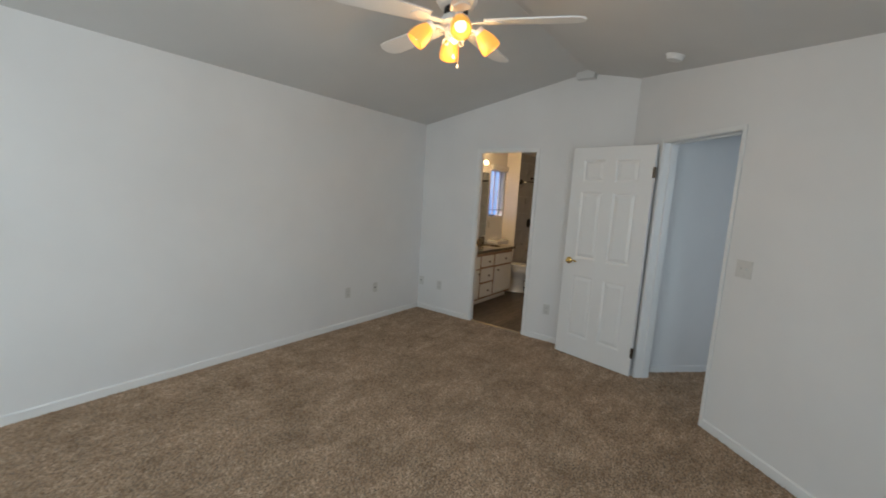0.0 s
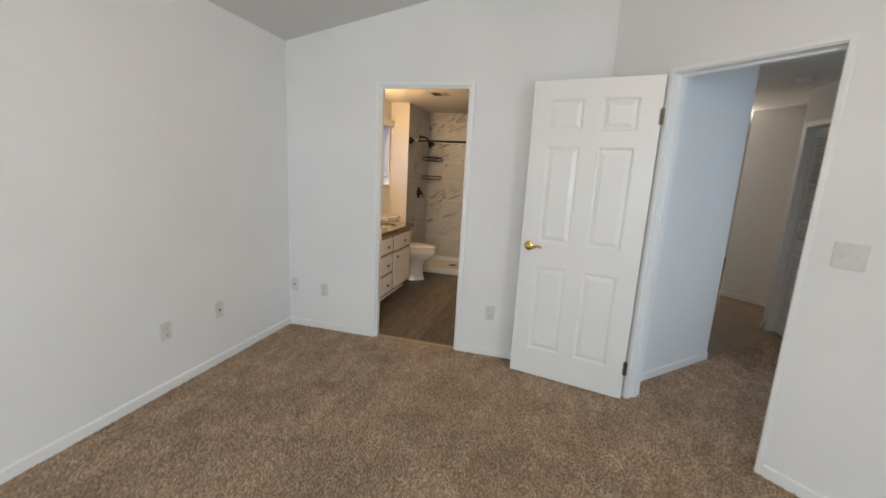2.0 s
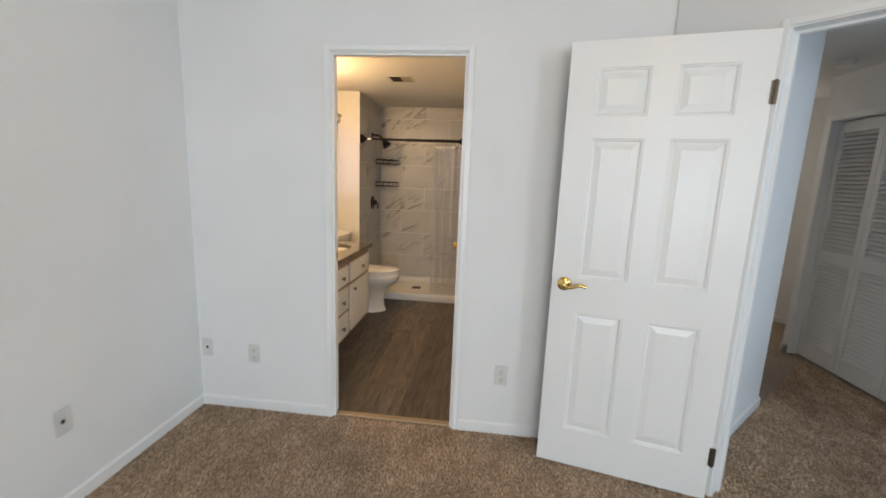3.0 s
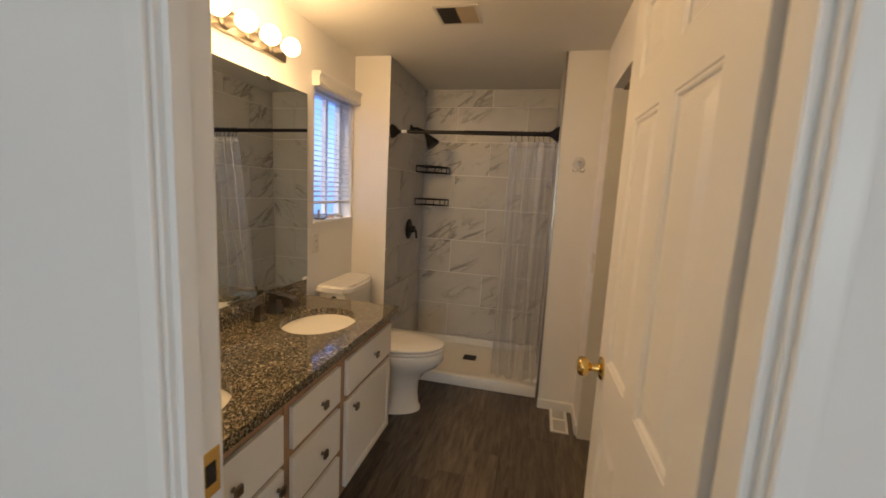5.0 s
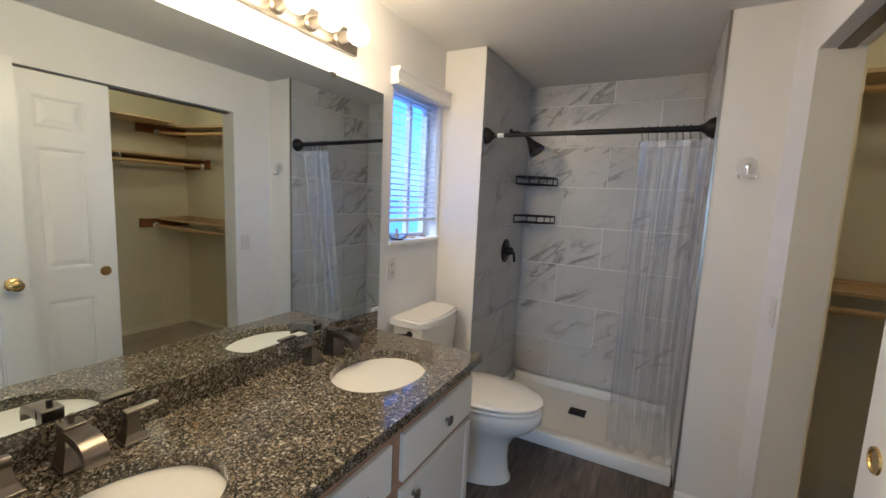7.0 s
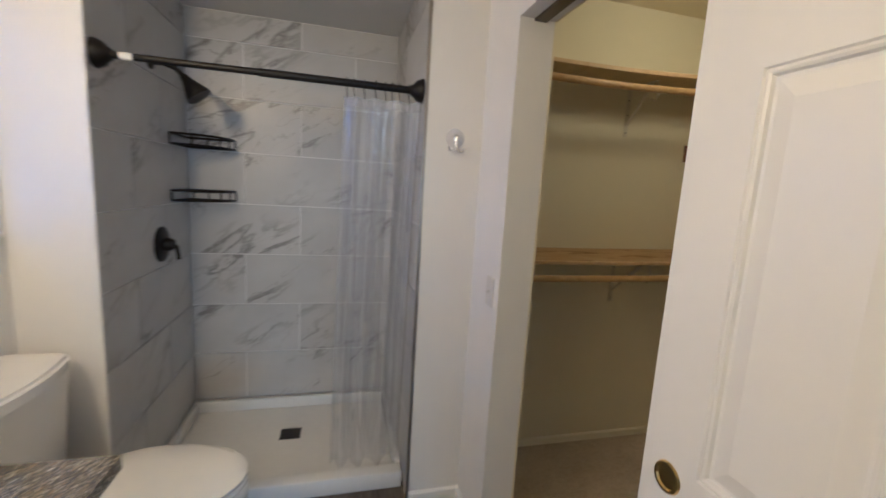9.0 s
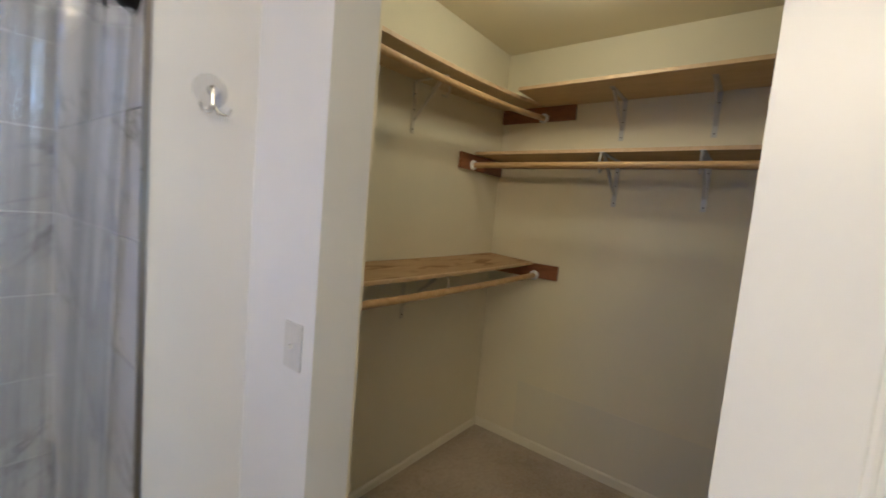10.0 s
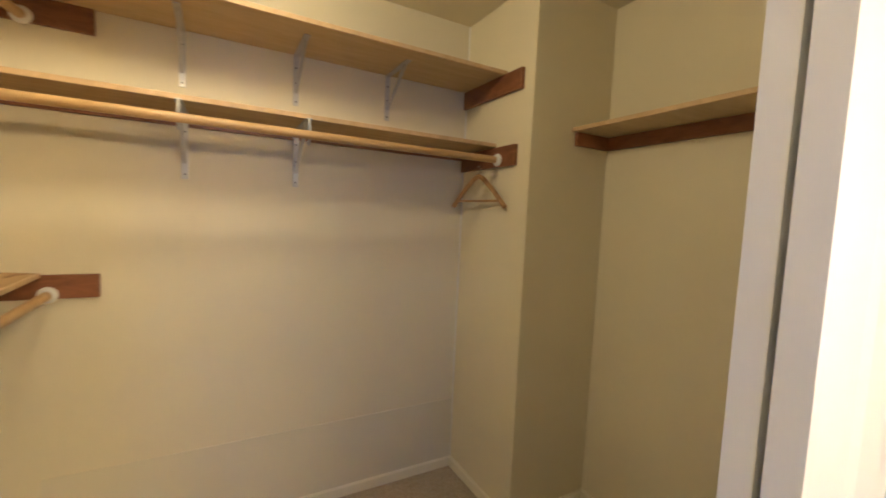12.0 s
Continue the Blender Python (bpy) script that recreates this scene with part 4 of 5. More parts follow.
# shower: pan, tiles, rod, curtain, fittings
PX0, PX1, PY0 = -3.138, -1.996, 7.185
pan = thing("shower_pan", pose(0, 0, 0), "white acrylic shower pan with a raised front kerb", "shower pan")
part("tray", boxes(((PX0, PY0 + 0.075, 0.0), (PX1, SHOWER_BACK, 0.032))), ACRYLIC, pan)
bm = boxes(((PX0, PY0, 0.0), (PX1, PY0 + 0.075, 0.085)), bevel=0.010)
part("kerb", bm, ACRYLIC, pan, "", 40)
part("rim", boxes(((PX0, SHOWER_BACK - 0.03, 0.032), (PX1, SHOWER_BACK, 0.10)), bevel=0.008), ACRYLIC, pan, "", 40)
part("rim", boxes(((PX0, PY0 + 0.075, 0.032), (PX0 + 0.03, SHOWER_BACK - 0.03, 0.10)), bevel=0.008), ACRYLIC, pan, "", 40)
part("rim", boxes(((PX1 - 0.03, PY0 + 0.075, 0.032), (PX1, SHOWER_BACK - 0.03, 0.10)), bevel=0.008), ACRYLIC, pan, "", 40)
drain = part("drain_grate", boxes(((-2.615, 7.615, 0.032), (-2.505, 7.715, 0.036)), bevel=0.001), BRONZE, pan, "dark square drain grate")
for k in range(5):
    part("grate_slot", boxes(((-2.605, 7.628 + 0.018 * k, 0.0362), (-2.515, 7.636 + 0.018 * k, 0.0366))), DARK, drain)

rod = thing("curtain_rod", pose(0, 7.135, 1.845), "black shower curtain rod with round end flanges", "curtain rod")
part("bar", tube([(-3.13, 0, 0), (-2.0, 0, 0)], 0.0125, 14), BRONZE, rod, "", 60)
part("bar_sleeve", tube([(-2.62, 0, 0), (-2.0, 0, 0)], 0.0148, 14), BRONZE, rod, "", 60)
part("white_band", tube([(-3.065, 0, 0), (-3.025, 0, 0)], 0.0132, 14), WHITE_PLASTIC, rod)
for x, s in ((-3.148, 1), (-1.988, -1)):
    part("flange", lathe([(0, 0), (0.048, 0), (0.050, 0.012), (0.040, 0.034), (0.025, 0.048), (0.018, 0.06), (0, 0.06)], 24, pose(x, 0, 0, 0, 90 * s, 0)), BRONZE, rod, "", 60)

curtain = thing("shower_curtain", pose(0, 7.135, 0), "clear vinyl shower curtain drawn to one side", "curtain")


def curtain_cloth(v0, v1, nv, proud, nu=110):
    """Hanging folds between two heights (0: top, 1: foot), standing a little proud of the sheet."""
    bm = bmesh.new()
    grid = []
    for j in range(nv + 1):
        v = v0 + (v1 - v0) * j / nv
        row = []
        for i in range(nu + 1):
            u = i / nu
            ww = 0.305 + 0.03 * v
            x = -2.005 - ww * (1 - u)
            ph = u * 2 * math.pi * 4.0 + 0.9 * math.sin(5 * u)
            y = 0.030 * math.sin(ph + 0.5 * math.sin(3 * v)) * (0.75 + 0.35 * v) + 0.005 * math.sin(2.3 * ph + 3 * v) + 0.006 * math.sin(9 * v + 5 * u)
            row.append(bm.verts.new((x, y + 0.175 * v - proud, 1.795 - 1.725 * v)))
        grid.append(row)
    for j in range(nv):
        for i in range(nu):
            bm.faces.new((grid[j][i], grid[j][i + 1], grid[j + 1][i + 1], grid[j + 1][i]))
    return bm


HEM = plain("milky_vinyl_hem", (0.85, 0.88, 0.92), 0.25)
HEM.node_tree.nodes["Principled BSDF"].inputs["Alpha"].default_value = 0.25
part("sheet", curtain_cloth(0, 1, 34, 0), VINYL, curtain, "", 180)
part("hem", curtain_cloth(0, 0.022, 2, 0.0015), HEM, curtain, "doubled milky top hem", 180)
ring_mesh = None
for k in range(9):
    xk = -2.30 + 0.036 * k
    if ring_mesh is None:
        bm = tube([(0.0, 0.020 * math.sin(a), 0.020 * math.cos(a)) for a in (2 * math.pi * q / 14 - 2.6 for q in range(13))] + [(0.004, 0.003, -0.055)], 0.0022, 6)
        ring_mesh = mesh_of(bm, "hook_ring", BRONZE, 60)
    r = new("hook_ring", ring_mesh)
    r.parent = curtain
    r.matrix_parent_inverse = Matrix.Identity(4)
    r.matrix_basis = pose(xk + 0.008 * math.sin(5 * k), 0, 1.845, 0, 0, 25 * math.sin(3.1 * k))

head = thing("shower_fixture", pose(-3.138, 7.56, 1.93), "dark bronze shower head on a short bent arm", "shower head")
part("escutcheon", lathe([(0, 0), (0.03, 0), (0.027, 0.008), (0.012, 0.012), (0, 0.012)], 20, pose(0, 0, 0, 0, 90, 0)), BRONZE, head, "", 50)
part("arm", tube([(0, 0, 0), (0.05, 0, 0.002), (0.10, 0, -0.014), (0.135, 0, -0.050)], 0.011, 10), BRONZE, head, "", 60)
part("rose_head", lathe([(0, 0.0), (0.016, 0.0), (0.020, 0.02), (0.028, 0.04), (0.055, 0.098), (0.055, 0.108), (0, 0.108)], 24, pose(0.128, 0, -0.042, 0, 143, 0)), BRONZE, head, "", 45)

valve = thing("shower_valve", pose(-3.138, 7.60, 1.115), "round dark bronze shower valve with a lever", "shower valve")
part("plate", lathe([(0, 0), (0.085, 0), (0.084, 0.006), (0.070, 0.012), (0.032, 0.016), (0.03, 0.04), (0.022, 0.055), (0, 0.057)], 28, pose(0, 0, 0, 0, 90, 0)), BRONZE, valve, "", 45)
part("lever", tube([(0.045, 0, 0.0), (0.06, 0.01, -0.01), (0.066, 0.014, -0.06), (0.066, 0.014, -0.075)], 0.009, 10), BRONZE, valve, "", 50)

for z in (1.60, 1.318):
    cad = thing("corner_caddy", pose(-3.138, 7.976, z), "black wire corner basket on the shower tiles", "shower basket", "shower baskets")
    arc = [(0.005 + 0.24 * math.sin(a) ** 0.8, -0.005 - 0.24 * math.cos(a) ** 0.8, 0) for a in (math.pi / 2 * q / 10 for q in range(11))]
    for dz in (0.0, 0.05):
        part("rim_wire", tube([(0.005, -0.005, dz)] + [(x, y, dz) for x, y, _ in arc] + [(0.005, -0.005, dz)], 0.0065 if dz else 0.005, 6), BRONZE, cad)
    for q in range(0, 11, 2):
        part("upright_wire", tube([(arc[q][0], arc[q][1], 0), (arc[q][0], arc[q][1], 0.05)], 0.004, 6), BRONZE, cad)
    for q in range(1, 10):
        part("base_wire", tube([(0.005, arc[q][1], 0), (arc[q][0], arc[q][1], 0)], 0.003, 5), BRONZE, cad)

CLEAR = plain("clear_plastic_disc", (0.9, 0.9, 0.9), 0.1)
CLEAR.node_tree.nodes["Principled BSDF"].inputs["Alpha"].default_value = 0.16
# towel hook on the wall end
hk = thing("towel_hook", pose(-1.862, SHOWER_Y, 1.655), "chrome double hook on a clear round suction disc", "hook")
part("disc", lathe([(0, 0), (0.040, 0), (0.038, 0.005), (0, 0.008)], 28, pose(0, -0.001, 0.008, 90, 0, 0)), CLEAR, hk, "clear round disc", 50)
bm = lathe([(0, 0), (0.012, 0), (0.012, 0.012), (0, 0.014)], 16, pose(0, -0.008, 0.008, 90, 0, 0))
tube([(0, -0.018, 0.010), (0, -0.020, -0.03)], 0.006, 8, bm)
part("stem", bm, CHROME, hk, "", 60)
for s in (-1, 1):
    part("prong", tube([(0, -0.020, -0.025), (s * 0.012, -0.026, -0.045), (s * 0.028, -0.034, -0.046), (s * 0.036, -0.038, -0.030)], 0.0045, 8), CHROME, hk, "", 60)

# floor register
reg = thing("floor_register", pose(-1.845, 6.94, 0), "white metal floor vent beside the wall", "floor vent")
part("frame", boxes(((-0.055, -0.15, 0), (-0.038, 0.15, 0.007)), ((0.038, -0.15, 0), (0.055, 0.15, 0.007)), ((-0.038, -0.15, 0), (0.038, -0.132, 0.007)), ((-0.038, 0.132, 0), (0.038, 0.15, 0.007)), ((-0.038, -0.01, 0), (0.038, 0.01, 0.007))), WHITE_PLASTIC, reg)
part("shaft", boxes(((-0.038, -0.132, 0.0), (0.038, 0.132, 0.0015))), DARK, reg)
for k in range(12):
    yk = -0.122 + 0.0105 * k if k < 11 else 0.0
    part("louvre", boxes(((-0.038, yk, 0.0016), (0.038, yk + 0.003, 0.006))), WHITE_PLASTIC, reg)
for k in range(11):
    part("louvre", boxes(((-0.038, 0.018 + 0.0105 * k, 0.0016), (0.038, 0.021 + 0.0105 * k, 0.006))), WHITE_PLASTIC, reg)

# open exhaust fan in the ceiling
vent = thing("exhaust_fan", pose(-2.56, 6.50, H_BATH), "uncovered exhaust fan box in the bathroom ceiling", "exhaust fan")
part("housing", boxes(((-0.11, -0.11, -0.004), (0.11, -0.095, 0.0)), ((-0.11, 0.095, -0.004), (0.11, 0.11, 0.0)), ((-0.11, -0.095, -0.004), (-0.095, 0.095, 0.0)), ((0.095, -0.095, -0.004), (0.11, 0.095, 0.0))), STEEL_GREY, vent)
part("motor_plate", boxes(((-0.095, -0.095, -0.0025), (0.0, 0.095, 0.0))), DARK, vent)
part("wheel_cover", boxes(((0.0, -0.095, -0.0025), (0.095, 0.095, 0.0))), plain("tan_fan_plastic", (0.42, 0.34, 0.24), 0.5), vent)


# ---- plates ----
def outlet(m, label, kind="outlet", gangs=1):
    w = 0.035 + 0.023 * (gangs - 1)
    o = thing("power_outlet" if kind == "outlet" else "light_switch" if kind == "switch" else "wall_jack", m, label, "outlet" if kind != "switch" else "switch")
    part("plate", boxes(((-w, -0.006, -0.057), (w, 0.0, 0.057)), bevel=0.002), PLATE, o)
    if kind == "outlet":
        for z in (-0.021, 0.021):
            face = part("socket", boxes(((-0.017, -0.009, z - 0.014), (0.017, -0.006, z + 0.014)), bevel=0.003), PLATE, o)
            part("slots", boxes(((-0.008, -0.0095, z - 0.004), (-0.006, -0.009, z + 0.006)), ((0.006, -0.0095, z - 0.004), (0.008, -0.009, z + 0.006)), ((-0.002, -0.0095, z - 0.011), (0.002, -0.009, z - 0.007))), DARK, face)
    elif kind == "switch":
        for g in range(gangs):
            x = (g - (gangs - 1) / 2) * 0.046
            part("slot", boxes(((x - 0.006, -0.007, -0.012), (x + 0.006, -0.006, 0.012))), PLATE, o)
            bm = boxes(((x - 0.004, -0.018, -0.004), (x + 0.004, -0.006, 0.006)), bevel=0.001)
            part("toggle", bm, PLATE, o)
    else:
        part("port", boxes(((-0.008, -0.008, -0.008), (0.008, -0.006, 0.008)), bevel=0.001), DARK, o)
    return o


outlet(pose(LEFT, 3.533, 0.393, 0, 0, 90), "ivory duplex power outlet low on the white wall")
outlet(pose(LEFT, 3.953, 0.394, 0, 0, 90), "blank ivory jack plate low on the white wall", "jack")
outlet(pose(-3.347, BATH_S, 0.380), "ivory cable jack plate near the room corner", "jack")
outlet(pose(-3.048, BATH_S, 0.361), "ivory duplex outlet beside the bathroom door frame")
outlet(pose(-1.572, BATH_S, 0.359), "ivory duplex outlet beside the open hall door")
outlet(DIAG @ pose((0.087 + 0.885) / R2, 0, 1.178), "ivory double toggle switch beside the hall doorway", "switch", 2)
outlet(pose(LEFT, 6.569, 1.087, 0, 0, 90), "ivory duplex outlet under the bathroom window")
outlet(pose(BATH_E, 6.845, 1.075, 0, 0, -90), "ivory toggle switch beside the closet opening", "switch")

# ---- ceiling fan ----
FX, FY, FZ = -1.375, 2.47, 2.52
fan = thing("ceiling_fan", pose(FX, FY, 0), "white five-blade ceiling fan with four lit amber glass lamps", "ceiling fan")
part("downrod", tube([(0, 0, 2.62), (0, 0, 2.74)], 0.014, 12), WHITE_PLASTIC, fan)
part("canopy", lathe([(0, 2.745), (0.062, 2.745), (0.062, 2.735), (0.045, 2.70), (0.016, 2.685), (0, 2.685)], 28), WHITE_PLASTIC, fan, "", 50)
part("motor", lathe([(0, 2.66), (0.055, 2.66), (0.10, 2.645), (0.112, 2.62), (0.112, 2.585), (0.095, 2.56), (0.06, 2.55), (0, 2.55)], 32), WHITE_PLASTIC, fan, "", 50)
part("dark_band", lathe([(0.061, 2.552), (0.066, 2.545), (0.066, 2.525), (0.055, 2.517)], 28), DARK, fan, "", 50)
blade_mesh = iron_mesh = None
for k in range(5):
    a = radians(24 + 72 * k)
    m = Matrix.Rotation(a, 4, "Z") @ pose(0, 0, FZ - 0.045, 10, 0, 0)
    if blade_mesh is None:
        out = [(0.16, -0.050), (0.30, -0.060), (0.60, -0.068), (0.655, -0.060), (0.685, -0.030), (0.69, 0.0), (0.685, 0.030), (0.655, 0.060), (0.60, 0.068), (0.30, 0.060), (0.16, 0.050)]
        blade_mesh = mesh_of(prism(out, 0.0, 0.008), "blade", DOOR)
        bm = prism([(0.08, -0.018), (0.15, -0.014), (0.18, -0.038), (0.23, -0.040), (0.26, -0.012), (0.26, 0.012), (0.23, 0.040), (0.18, 0.038), (0.15, 0.014), (0.08, 0.018)], -0.005, 0.0)
        iron_mesh = mesh_of(bm, "blade_iron", WHITE_PLASTIC)
    for nm, me in (("blade", blade_mesh), ("blade_iron", iron_mesh)):
        b = new(nm, me)
        b.parent = fan
        b.matrix_basis = m
kit = part("light_kit", lathe([(0, 2.52), (0.05, 2.52), (0.072, 2.505), (0.085, 2.485), (0.085, 2.470), (0.045, 2.455), (0.060, 2.44), (0.055, 2.41), (0.025, 2.385), (0.012, 2.37), (0, 2.368)], 28), WHITE_PLASTIC, fan, "", 50)
for k in range(4):
    a = radians(-46 + 90 * k)
    rz = Matrix.Rotation(a, 4, "Z")
    bm = tube([(0.045, 0, 2.43), (0.09, 0, 2.452), (0.125, 0, 2.445)], 0.009, 10)
    bmesh.ops.transform(bm, matrix=rz, verts=bm.verts)
    part("lamp_arm", bm, WHITE_PLASTIC, fan, "", 60)
    tip = rz @ pose(0.128, 0, 2.458, 0, 0, 0) @ Matrix.Rotation(radians(138), 4, "Y")
    part("lamp_cup", lathe([(0, 0), (0.026, 0.0), (0.030, 0.02), (0.028, 0.03)], 20, tip), WHITE_PLASTIC, fan, "", 50)
    sh = part("glass_shade", lathe([(0.028, 0.022), (0.040, 0.045), (0.052, 0.08), (0.056, 0.115), (0.053, 0.135), (0.050, 0.135), (0.052, 0.112), (0.048, 0.08), (0.034, 0.045), (0.024, 0.024)], 24, tip), FAN_GLASS, fan, "lit amber frosted glass shade", 60)
    sh.visible_shadow = False
    part("bulb", lathe([(0, 0.035), (0.014, 0.036), (0.018, 0.055), (0.030, 0.080), (0.030, 0.098), (0.018, 0.116), (0, 0.120)], 16, tip), BULB, sh, "lit bulb", 80).visible_shadow = False
    sc = tube([(0.058 + 0.028 * math.cos(q * 0.55) * (1 - q / 16), 0, 2.385 + 0.028 * math.sin(q * 0.55) * (1 - q / 16)) for q in range(13)], 0.003, 6)
    bmesh.ops.transform(sc, matrix=Matrix.Rotation(a + radians(45), 4, "Z"), verts=sc.verts)
    part("scroll", sc, WHITE_PLASTIC, fan, "", 60)
for dx, dy, ln in ((0.02, 0.015, 0.12), (-0.015, 0.02, 0.06)):
    part("pull_chain", tube([(dx, dy, 2.38), (dx, dy, 2.38 - ln)], 0.0015, 5), BRASS, fan)
    part("chain_fob", lathe([(0, 0), (0.006, 0.003), (0.008, 0.012), (0.004, 0.024), (0, 0.026)], 10, pose(dx, dy, 2.38 - ln - 0.024)), WHITE_PLASTIC, fan, "", 60)
lamp("fan_light", "POINT", pose(FX, FY, 2.30), 13, WARM, 0.12)


def ceiling_detector(x, y, z, tilt, label):
    d = thing("smoke_detector", pose(x, y, z, 0, tilt, 0), label, "smoke detector", "smoke detectors")
    part("base", lathe([(0, 0.01), (0.068, 0.01), (0.068, -0.010), (0, -0.010)], 32), WHITE_PLASTIC, d, "", 40)
    part("cover", lathe([(0.060, -0.010), (0.060, -0.016), (0.052, -0.034), (0.030, -0.038), (0, -0.038)], 32), WHITE_PLASTIC, d, "", 40)


ceiling_detector(-0.50, 4.0, roof(-0.50), 12, "round white smoke detector on the sloping ceiling")
ceiling_detector(0.82, 6.04, H_HALL, 0, "round white smoke detector on the hall ceiling")

# ---- hall ----
louver_leaf = None
for k in range(4):
    y1 = 6.425 - 0.40 * k
    lf = thing("louvred_door", pose(1.165, y1, 0.012), "white louvred bifold closet door panel, closed", "door", "louvred bifold doors")
    w, hgt = 0.396, 2.02
    part("stile", boxes(((0, -0.045, 0), (0.028, 0, hgt)), bevel=0.002), DOOR, lf)
    part("stile", boxes(((0, -w, 0), (0.028, -w + 0.045, hgt)), bevel=0.002), DOOR, lf)
    for z0, z1 in ((0, 0.14), (0.86, 0.96), (hgt - 0.09, hgt)):
        part("rail", boxes(((0.001, -w + 0.045, z0), (0.027, -0.045, z1))), DOOR, lf)
    if louver_leaf is None:
        bm = bmesh.new()
        box(bm, (-0.017, -w + 0.044, -0.003), (0.017, -0.044, 0.003))
        louver_leaf = mesh_of(bm, "louvre", DOOR)
    for z0, z1 in ((0.14, 0.86), (0.96, hgt - 0.09)):
        n = int((z1 - z0) / 0.034)
        for q in range(n):
            s = new("louvre", louver_leaf)
            s.parent = lf
            s.matrix_basis = pose(0.014, 0, z0 + (q + 0.5) * (z1 - z0) / n, 0, -48, 0)
casing = thing("door_frame_3", pose(0, 0, 0), "white casing strip at the end of the hall", "door frame", "", "structure")
bm = boxes(((0, -0.02, 0), (0.06, 0.0, 2.08)), bevel=0.003)
bmesh.ops.transform(bm, matrix=Matrix.Translation((1.735, 7.245, 0)) @ Matrix.Rotation(radians(-45), 4, "Z"), verts=bm.verts)
part("casing", bm, TRIM, casing)
closet_case = thing("door_frame_4", pose(0, 0, 0), "white casing round the louvred hall closet", "door frame", "", "structure")
part("casing", boxes(((1.088, 6.43, 0), (1.0995, 6.485, 2.09)), bevel=0.003), TRIM, closet_case)
part("casing", boxes(((1.088, 4.78, 2.04), (1.0995, 6.43, 2.09)), bevel=0.003), TRIM, closet_case)
globe = thing("globe_lamp", pose(0.95, 8.2, H_HALL), "lit white globe lamp on the far ceiling", "ceiling lamp")
part("base", lathe([(0, 0), (0.07, 0), (0.065, -0.03), (0.045, -0.035), (0, -0.035)], 24), WHITE_PLASTIC, globe, "", 40)
part("globe", lathe([(0, -0.19), (0.05, -0.18), (0.085, -0.14), (0.095, -0.105), (0.085, -0.06), (0.045, -0.032), (0, -0.032)], 28), DOME, globe, "", 80).visible_shadow = False
lamp("globe_light", "POINT", pose(0.95, 8.2, H_HALL - 0.25), 24, (1.0, 0.9, 0.78), 0.08)
fw = thing("window_2", pose(0, 0, 0), "bright far window with a white blind and dark valance", "window", "", "structure")
part("window_frame", boxes(((1.70, 11.32, 0.94), (1.74, 11.36, 1.95)), ((2.13, 11.32, 0.94), (2.17, 11.36, 1.95)), ((1.74, 11.32, 0.94), (2.13, 11.36, 0.98)), ((1.74, 11.32, 1.91), (2.13, 11.36, 1.95))), WHITE_PLASTIC, fw)
part("pane", boxes(((1.74, 11.338, 0.98), (2.13, 11.342, 1.91))), GLASS, fw).visible_shadow = False
far_slat = None
for k in range(24):
    if far_slat is None:
        far_slat = mesh_of(boxes(((1.71, -0.022, -0.0015), (2.16, 0.022, 0.0015))), "slat", SLAT)
    s = new("slat", far_slat)
    s.parent = fw
    s.matrix_basis = pose(0, 11.29, 0.97 + 0.0395 * k, -25, 0, 0)
fr = thing("curtain_rod", pose(0, 0, 0), "black curtain rod with a dark bundled valance", "curtain rod")
part("bar", tube([(1.45, 11.22, 2.17), (2.12, 11.22, 2.17)], 0.012, 8), BRONZE, fr)
bm = bmesh.new()
box(bm, (1.93, 11.18, 1.98), (2.20, 11.25, 2.20), 0.02)
part("bundle", bm, DARK, fr, "dark bundled cloth")

# bedroom windows behind the walk
for nm, a, b, c in (("window_3", (sx0, -1.57, 0.8), (sx1, -1.52, 2.1), "x"), ("window_4", (1.03, -0.05, 0.8), (1.08, 1.25, 2.1), "y")):
    w = thing(nm, pose(0, 0, 0), "white-framed bedroom window letting in daylight", "window", "", "structure")
    if c == "x":
        mid = (a[0] + b[0]) / 2
        part("window_frame", boxes((a, (a[0] + 0.05, b[1], b[2])), ((b[0] - 0.05, a[1], a[2]), b), ((a[0] + 0.05, a[1], a[2]), (b[0] - 0.05, b[1], a[2] + 0.05)), ((a[0] + 0.05, a[1], b[2] - 0.05), (b[0] - 0.05, b[1], b[2])), ((mid - 0.02, a[1], a[2] + 0.05), (mid + 0.02, b[1], b[2] - 0.05))), WHITE_PLASTIC, w)
        part("pane", boxes(((a[0] + 0.05, a[1] + 0.022, a[2] + 0.05), (b[0] - 0.05, a[1] + 0.026, b[2] - 0.05))), GLASS, w).visible_shadow = False
    else:
        part("window_frame", boxes((a, (b[0], a[1] + 0.05, b[2])), ((a[0], b[1] - 0.05, a[2]), b), ((a[0], a[1] + 0.05, a[2]), (b[0], b[1] - 0.05, a[2] + 0.05)), ((a[0], a[1] + 0.05, b[2] - 0.05), (b[0], b[1] - 0.05, b[2]))), WHITE_PLASTIC, w)
        part("pane", boxes(((a[0] + 0.022, a[1] + 0.05, a[2] + 0.05), (a[0] + 0.026, b[1] - 0.05, b[2] - 0.05))), GLASS, w).visible_shadow = False

# ---- closet ----


EDGE_PALE = wooden("pale_shelf_edge", (0.52, 0.36, 0.18), (0.64, 0.47, 0.26), (3, 3, 3), 7.0, 0.5)


